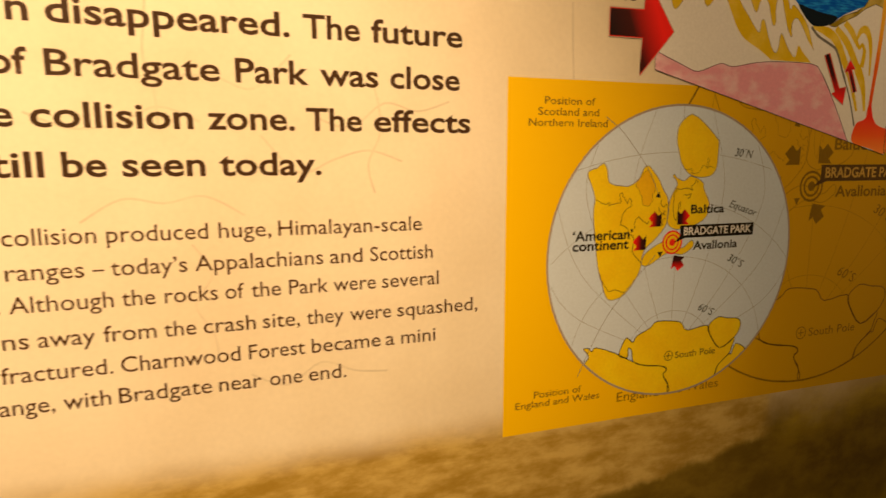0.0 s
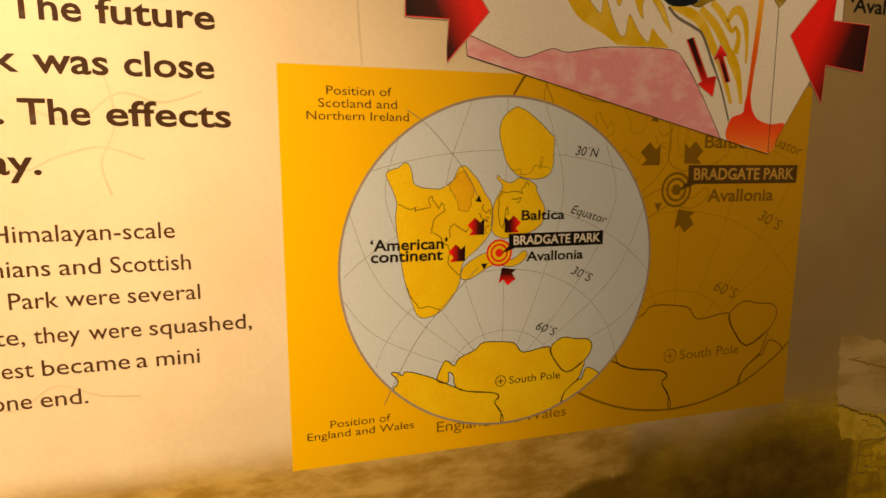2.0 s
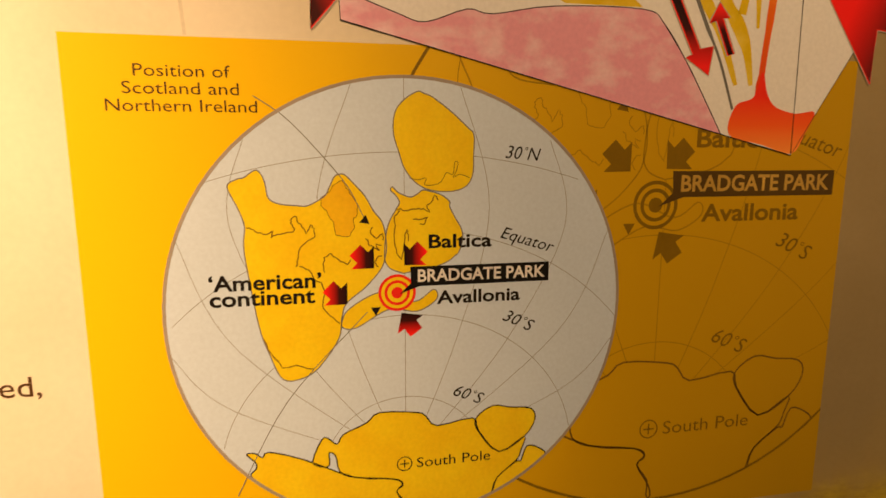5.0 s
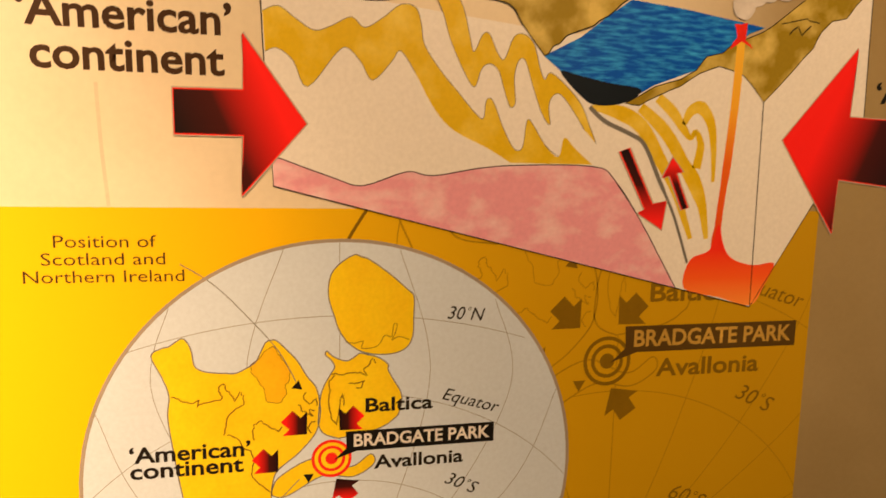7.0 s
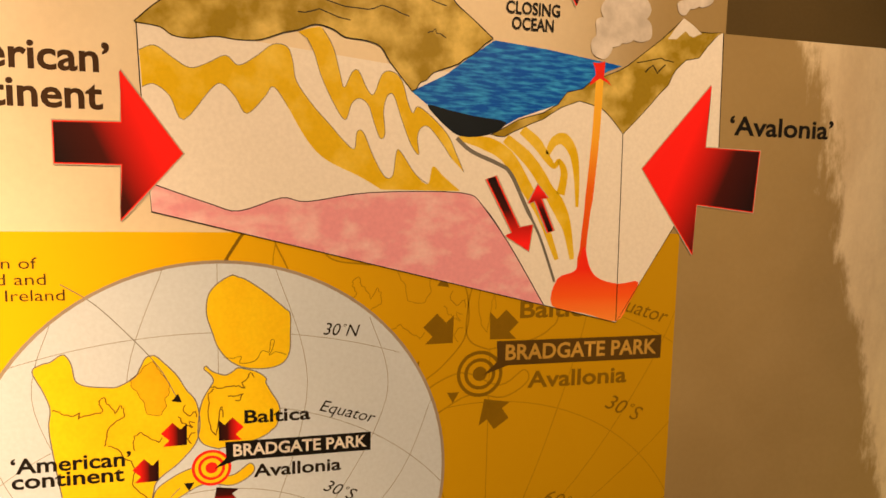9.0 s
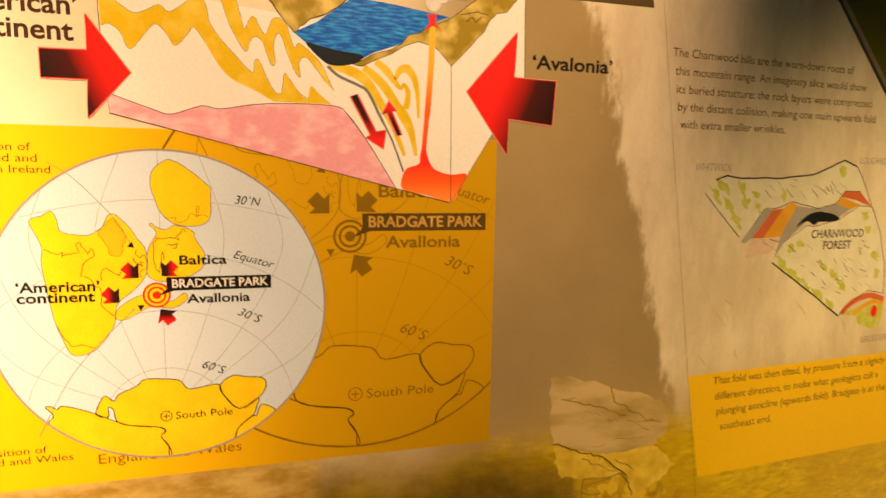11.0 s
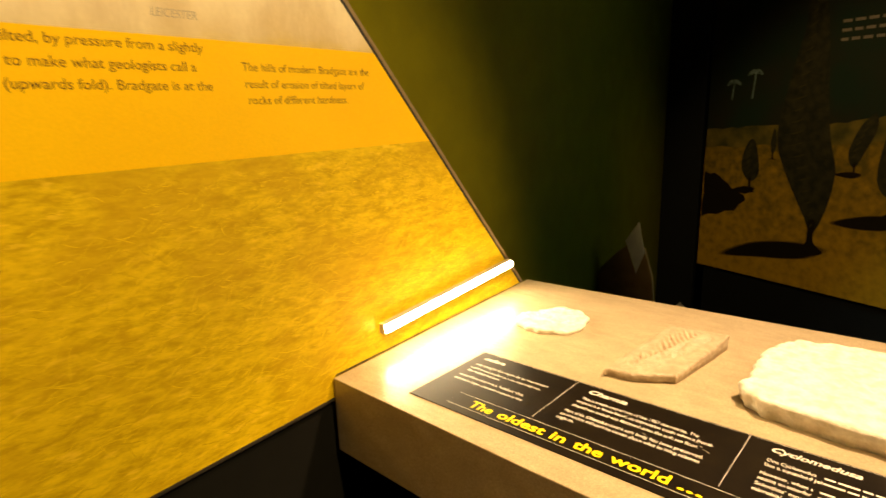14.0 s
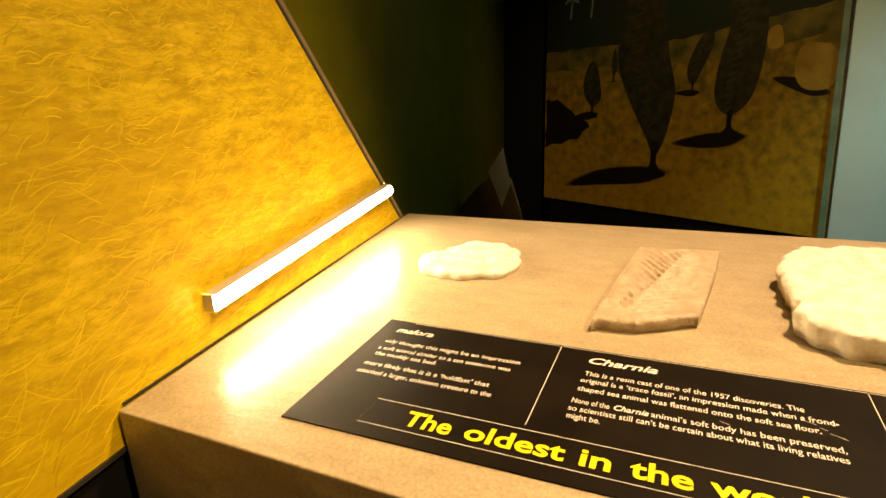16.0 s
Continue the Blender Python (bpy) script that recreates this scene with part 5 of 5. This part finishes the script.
def cast_bm(outline, z_low, thick, relief, rough, tilt=(0, 0), rings=26, inset=0.06, seed=1, steps=10):
    """A flat cast: an uneven outline, a relief on its top, a broken edge and a flat underside."""
    noise.seed_set(seed)
    pts = smooth(outline, True, steps)
    n = len(pts)
    c = sum(pts, Vector((0, 0))) / n
    wob = [p + (p - c).normalized() * rough * noise.noise(Vector((p.x * 60, p.y * 60, seed))) * 2 for p in pts]
    bm = bmesh.new()

    def z_top(q):
        return DESK_Z + z_low + thick + tilt[0] * (q.x - c.x) + tilt[1] * (q.y - c.y)

    def ring(f, top, drop=0.0):
        out = []
        for p in wob:
            q = c.lerp(p, f)
            z = z_top(q) + relief(q, f) - drop if top else DESK_Z + z_low
            out.append(bm.verts.new((q.x, q.y, z)))
        return out

    loops = [ring((k + 1) / rings, True, 0.0 if k < rings - 1 else thick * 0.18) for k in range(rings)]
    mids = []
    for p in wob:
        q = c.lerp(p, 1.0 + 0.02 * noise.noise(Vector((p.x * 90, p.y * 90, 3.0))) - 0.01)
        mids.append(bm.verts.new((q.x, q.y, DESK_Z + z_low + (z_top(q) - DESK_Z - z_low) * 0.45)))
    loops += [mids, ring(0.975, False)]
    hub = bm.verts.new((c.x, c.y, z_top(c) + relief(c, 0)))
    for i in range(n):
        bm.faces.new((hub, loops[0][i], loops[0][(i + 1) % n]))
    for a, b in zip(loops, loops[1:]):
        for i in range(n):
            bm.faces.new((a[i], b[i], b[(i + 1) % n], a[(i + 1) % n]))
    bm.faces.new(loops[-1][::-1])
    bmesh.ops.recalc_face_normals(bm, faces=bm.faces[:])
    for f in bm.faces:
        f.smooth = True
    return bm


def rough_relief(q, f):
    p = Vector((q.x, q.y, 0))
    return 0.0022 * noise.noise(p * 45) + 0.0016 * noise.noise(p * 130) + 0.0012 * noise.noise(p * 300) - 0.004 * max(0, f - 0.8)


def frond_relief(q, f):
    u, v = q.x - 1.488, q.y + 0.302
    along, across = u * 0.96 - v * 0.28, v * 0.96 + u * 0.28
    if abs(across) > 0.036 or not -0.07 < along < 0.078:
        return 0.0009 * noise.noise(Vector((q.x * 120, q.y * 120, 0)))
    rib = math.sin((along - abs(across) * 0.9) * 640 + 2.2 * noise.noise(Vector((q.x * 40, q.y * 40, 2))))
    return 0.0016 * rib * (1 - (across / 0.036) ** 2) + 0.0014 * noise.noise(Vector((q.x * 150, q.y * 150, 0)))


def ring_relief(q, f):
    r = (Vector((q.x, q.y)) - Vector((1.52, -0.57))).length
    w = 0.0011 * math.sin(r * 420) * max(0, 1 - r / 0.09)
    p = Vector((q.x, q.y, 0))
    return 1.6 * w + 0.0020 * noise.noise(p * 30) + 0.0013 * noise.noise(p * 120)


disc_cast = part("fossil_cast", cast_bm([(1.478, -0.060), (1.505, -0.046), (1.528, -0.047), (1.536, -0.066), (1.562, -0.070), (1.586, -0.088), (1.584, -0.120), (1.560, -0.146), (1.520, -0.158), (1.488, -0.146), (1.472, -0.118), (1.468, -0.085)], 0.0, 0.009, rough_relief, 0.0035, seed=2), PLASTER)
tagged(disc_cast, "small round white plaster fossil cast lying on the desk", "fossil cast", "casts on the desk")
plate = [(1.400, -0.257), (1.396, -0.262), (1.397, -0.288), (1.400, -0.296), (1.424, -0.334), (1.432, -0.3405), (1.50, -0.350), (1.576, -0.358), (1.582, -0.352), (1.580, -0.320), (1.576, -0.284), (1.570, -0.278), (1.50, -0.268)]
frond_cast = part("fossil_cast", cast_bm(plate, 0.0, 0.0165, frond_relief, 0.0008, (0.055, 0), 40, seed=4, steps=14), RESIN)
tagged(frond_cast, "tan resin cast of a frond fossil with ribbed relief", "fossil cast", "casts on the desk")
slab_pts = [(1.434, -0.412), (1.408, -0.436), (1.396, -0.508), (1.392, -0.568), (1.404, -0.648), (1.430, -0.708), (1.490, -0.733), (1.560, -0.728), (1.615, -0.698), (1.632, -0.628), (1.636, -0.538), (1.630, -0.468), (1.606, -0.426), (1.550, -0.410), (1.490, -0.413)]
slab_cast = part("fossil_cast", cast_bm(slab_pts, 0.0, 0.0225, ring_relief, 0.0045, (0, 0), 40, seed=7), PLASTER)
tagged(slab_cast, "large thick white plaster slab cast with ring impression", "fossil cast", "casts on the desk")

# ---- behind the desk: leaning board, mural, teal screen ----
pl = [(-0.75, 0.004), (FOLD_LOW, 0.004), (1.60, BEND * (1.60 - FOLD_LOW) + 0.008), (1.60, 0.10), (0.70, 0.034), (-0.75, 0.034)]
tagged(part("plinth", prism_bm([Vector((*q, 0.0)) for q in pl], (0, 0, 0.8815)), PLINTH), "black plinth under the printed panels", kind="structure")
tagged(part("plinth", prism_bm([Vector((x, y, 0.0)) for x, y in ((1.80, -1.60), (2.66, -1.60), (2.66, 0.315), (1.80, 0.19))], (0, 0, 0.55), 0.004), PLINTH), "low black plinth behind the desk", kind="structure")
BOARD_X = 2.50
board_pts = [(0.300, 0.5505), (0.302, 0.70), (0.290, 0.728), (0.235, 0.790), (0.175, 0.838), (0.140, 0.810), (0.112, 0.72), (0.095, 0.5505)]
tagged(part("leaning_board", prism_bm([Vector((BOARD_X, y, z)) for y, z in board_pts], (0.014, 0.0, 0.0), 0.003), CARDBOARD), "brown board with a rounded top standing on the plinth", "board")
card_pts = [(0.162, 0.902), (0.206, 0.832), (0.166, 0.728), (0.140, 0.799)]
tagged(part("paper_card", prism_bm([Vector((BOARD_X - 0.0016, y, z)) for y, z in card_pts], (0.0012, 0, 0)), CARD), "small cream card stuck askew on the brown board", "card")
slip_pts = [(0.034, 0.5505), (0.034, 0.640), (0.018, 0.662), (-0.006, 0.642), (-0.008, 0.5505)]
tagged(part("paper_card", prism_bm([Vector((BOARD_X - 0.01, y, z)) for y, z in slip_pts], (0.0012, 0, 0)), CARD), "narrow cream paper slip standing beside the brown board", "card")

def mural_edge(z, off=0.0):
    """The mural's free side edge, which leans a little."""
    return (1.052 - 0.043 * (z - 0.556) + off, z)


def side_strip(a, b, up):
    return [mural_at(*q, up) for q in (mural_edge(0.556, a), mural_edge(0.556, b), mural_edge(2.3, b), mural_edge(2.3, a))]


mural = part("mural_panel", prism_bm([mural_at(0.0, 0.556), mural_at(*mural_edge(0.556)), mural_at(*mural_edge(2.3)), mural_at(0.0, 2.3)], (0.02, -0.007, 0)), MURAL_DEEP)
tagged(mural, "dark printed seabed mural with tall frond creatures", "mural")
fill("seabed", [(0, 0.557), mural_edge(0.557, -0.001), mural_edge(1.19, -0.001), (0.80, 1.15), (0.55, 1.11), (0.3, 1.10), (0, 1.08)], MURAL_BED, 2, mural, mural_at)
fill("far_seabed", jagged([(0, 1.075), (0.3, 1.095), (0.55, 1.105), (0.80, 1.145), mural_edge(1.185, -0.004), mural_edge(1.27, -0.004), (0.80, 1.23), (0.55, 1.18), (0.3, 1.17), (0, 1.15)], 0.006, 8), MURAL_FAR, 2.6, mural, mural_at)


def span_at(outline, z):
    """The leftmost and rightmost crossing of a closed outline with a level line."""
    xs = [p.x + (q.x - p.x) * (z - p.y) / (q.y - p.y) for p, q in zip(outline, outline[1:] + outline[:1]) if (p.y - z) * (q.y - z) < 0]
    return (min(xs), max(xs)) if len(xs) > 1 else None


def frond(points, ribs, stem):
    outline = smooth(points, True, 6)
    fill("frond", outline, FROND, 8, mural, mural_at)
    lo, hi = min(q.y for q in outline), max(q.y for q in outline)
    for k in range(ribs):
        z = lo + (hi - lo) * (k + 0.7) / (ribs + 1)
        ends = span_at(outline, z - 0.010), span_at(outline, z + 0.012)
        if None in ends or min(b - a for a, b in ends) < 0.03:
            continue
        (a, b), (c, d) = ends
        mid = ((a + b) / 2 + (c + d) / 2) / 2
        stroke("frond_rib", smooth([(a + (b - a) * 0.16, z - 0.010), (mid - (b - a) * 0.14, z - 0.002), (mid, z + 0.008)], False, 4), [0.001] * 3 + [0.0045] * 4 + [0.002] * 2, FROND_RIB, 10, mural, mural_at)
    fill("frond_stem", smooth(stem, True, 4), SHADOW_INK, 9, mural, mural_at)


def cast_shade(points):
    """A printed shadow with a softer rim."""
    c = sum((Vector(q) for q in points), Vector((0, 0))) / len(points)
    for grow, ink, layer in ((1.10, MURAL_SHADE, 3.4), (1.04, MURAL_DUSK, 3.8), (0.96, SHADOW_INK, 4.2)):
        fill("printed_shadow", smooth([c + Vector(((Vector(q) - c).x * grow, (Vector(q) - c).y * grow)) for q in points], True, 5), ink, layer, mural, mural_at)


cast_shade([(0.122, 0.627), (0.252, 0.699), (0.421, 0.729), (0.522, 0.718), (0.448, 0.672), (0.28, 0.645)])
cast_shade([(0.545, 0.827), (0.640, 0.862), (0.720, 0.872), (0.785, 0.865), (0.722, 0.826), (0.62, 0.815)])
cast_shade([(0.14, 0.905), (0.19, 0.925), (0.24, 0.92), (0.20, 0.895)])
cast_shade([(0.53, 1.0), (0.58, 1.012), (0.62, 1.006), (0.59, 0.99)])
cast_shade([(0.84, 1.05), (0.91, 1.05), (1.0, 1.01), (0.96, 0.995), (0.89, 1.02)])
frond([(0.370, 1.75), (0.380, 1.55), (0.360, 1.431), (0.322, 1.238), (0.314, 1.103), (0.370, 0.965), (0.440, 0.840), (0.475, 0.775), (0.512, 0.846), (0.536, 1.001), (0.505, 1.130), (0.482, 1.286), (0.470, 1.417), (0.44, 1.6)], 22, [(0.462, 0.82), (0.462, 0.74), (0.425, 0.700), (0.475, 0.69), (0.525, 0.708), (0.487, 0.745), (0.487, 0.82)])
frond([(0.725, 1.378), (0.690, 1.304), (0.697, 1.216), (0.675, 1.107), (0.668, 0.994), (0.701, 0.938), (0.746, 0.940), (0.791, 1.006), (0.809, 1.140), (0.802, 1.278), (0.768, 1.366)], 18, [(0.716, 0.945), (0.716, 0.89), (0.700, 0.868), (0.735, 0.858), (0.775, 0.865), (0.735, 0.892), (0.733, 0.945)])
frond([(0.200, 1.11), (0.176, 1.05), (0.178, 0.99), (0.214, 0.948), (0.250, 0.978), (0.240, 1.06), (0.222, 1.11)], 7, [(0.210, 0.96), (0.209, 0.92), (0.193, 0.905), (0.24, 0.905), (0.22, 0.92), (0.220, 0.96)])
frond([(0.640, 1.21), (0.600, 1.17), (0.571, 1.09), (0.577, 1.045), (0.597, 1.030), (0.621, 1.08), (0.650, 1.16)], 7, [(0.590, 1.04), (0.590, 1.01), (0.575, 0.998), (0.615, 0.998), (0.598, 1.01), (0.598, 1.04)])
frond([(0.300, 1.16), (0.288, 1.10), (0.300, 1.06), (0.312, 1.10)], 4, [(0.297, 1.065), (0.295, 1.045), (0.285, 1.04), (0.315, 1.04), (0.303, 1.045), (0.303, 1.065)])
fill("printed_boulder", jagged([(0.003, 0.967), (0.053, 0.968), (0.137, 0.913), (0.205, 0.870), (0.155, 0.820), (0.003, 0.771)], 0.008, 4), SHADOW_INK, 5, mural, mural_at)
fill("printed_lump", smooth([(0.899, 1.110), (0.918, 1.148), (0.993, 1.140), (1.016, 1.069), (0.994, 1.019), (0.934, 1.016), (0.903, 1.052)], True, 4), LUMP, 6, mural, mural_at)
fill("printed_lump", smooth([(0.812, 1.192), (0.843, 1.205), (0.857, 1.147), (0.818, 1.140)], True, 4), LUMP, 6, mural, mural_at)
for a, b, h in ((0.112, 1.338, 0.067), (0.200, 1.372, 0.10)):
    fill("jellyfish", smooth([(a - 0.032, b - 0.012), (a - 0.02, b + 0.008), (a, b + 0.012), (a + 0.02, b + 0.008), (a + 0.032, b - 0.012), (a, b - 0.004)], True, 4), BLUE_GREY, 6, mural, mural_at)
    stroke("jellyfish_stalk", [(a + 0.002, b), (a - 0.006, b - h)], 0.007, BLUE_GREY, 6, mural, mural_at)
write("old", 0.156, 1.672, 0.14, 0.050, MURAL_TEXT, 12, mural, mural_at, name="title_word")
for k in range(3):
    a = 0.500
    while a < 0.70:
        word = random.uniform(0.02, 0.05)
        stroke("illegible_word", [(a, 1.519 - 0.030 * k), (a + word, 1.519 - 0.030 * k)], 0.010, MURAL_TEXT, 12, mural, mural_at)
        a += word + 0.010
part("frame_edge", prism_bm(side_strip(0.001, 0.006, 0.0), (0.02, -0.007, 0)), EDGE, mural)
part("glass_edge", prism_bm(side_strip(-0.020, -0.003, 0.004), (-0.003, 0.001, 0)), GLASS_EDGE, mural, "greenish acrylic edge strip")
tagged(part("trim", prism_bm([Vector((x, y, 0.0)) for x, y in ((3.372, 0.262), (3.402, 0.262), (3.50, 0.445), (3.372, 0.426))], (0, 0, 2.69)), PLINTH), "black corner post beside the mural", kind="structure")

low, top = mural_at(*mural_edge(0.2, 0.008)), mural_at(*mural_edge(2.4, 0.008))
tagged(part("teal_board", prism_bm([low, Vector((2.45, -1.75, 0.2)), Vector((2.45, -1.75, 2.4)), top], (0.02, 0.012, 0)), TEAL), "pale teal painted display board", "display board")
tagged(part("plinth", prism_bm([Vector((*q, 0.0)) for q in ((3.38, 0.22), (3.40, -0.75), (3.04, -0.72), (3.30, 0.0))], (0, 0, 0.555)), PLINTH), "black plinth under the mural", kind="structure")
# unseen lamps, added only to brighten the mural and the teal board
spot("unseen_spot", (1.75, -0.30, 2.45), (3.10, -0.25, 0.90), 50, (1.0, 0.72, 0.34), 46)
spot("unseen_spot", (2.05, -1.75, 2.5), (2.78, -1.32, 1.2), 185, (0.74, 1.0, 0.97), 38)

# ---- ceiling spotlights ----
def spotlight(eye, target):
    ob = new("track_spotlight")
    ob.location = (eye[0], eye[1], 2.7)
    tagged(ob, "small black track spotlight under the ceiling", "spotlight", "gallery spotlights")
    e, t = Vector(eye), Vector(target)
    d = (t - e).normalized()
    back = e - d * 0.05
    inv = Matrix.Translation((-eye[0], -eye[1], -2.7))
    bm = tube_bm(back - d * 0.11, back, 0.035)
    bm.transform(inv)
    part("lamp_head", bm, BLACK_METAL, ob)
    bm = tube_bm(Vector((eye[0], eye[1], 2.699)), back - d * 0.06, 0.008)
    bm.transform(inv)
    part("stem", bm, BLACK_METAL, ob)


for eye, target, watts, degrees, tone in LAMPS:
    spotlight(eye, target)
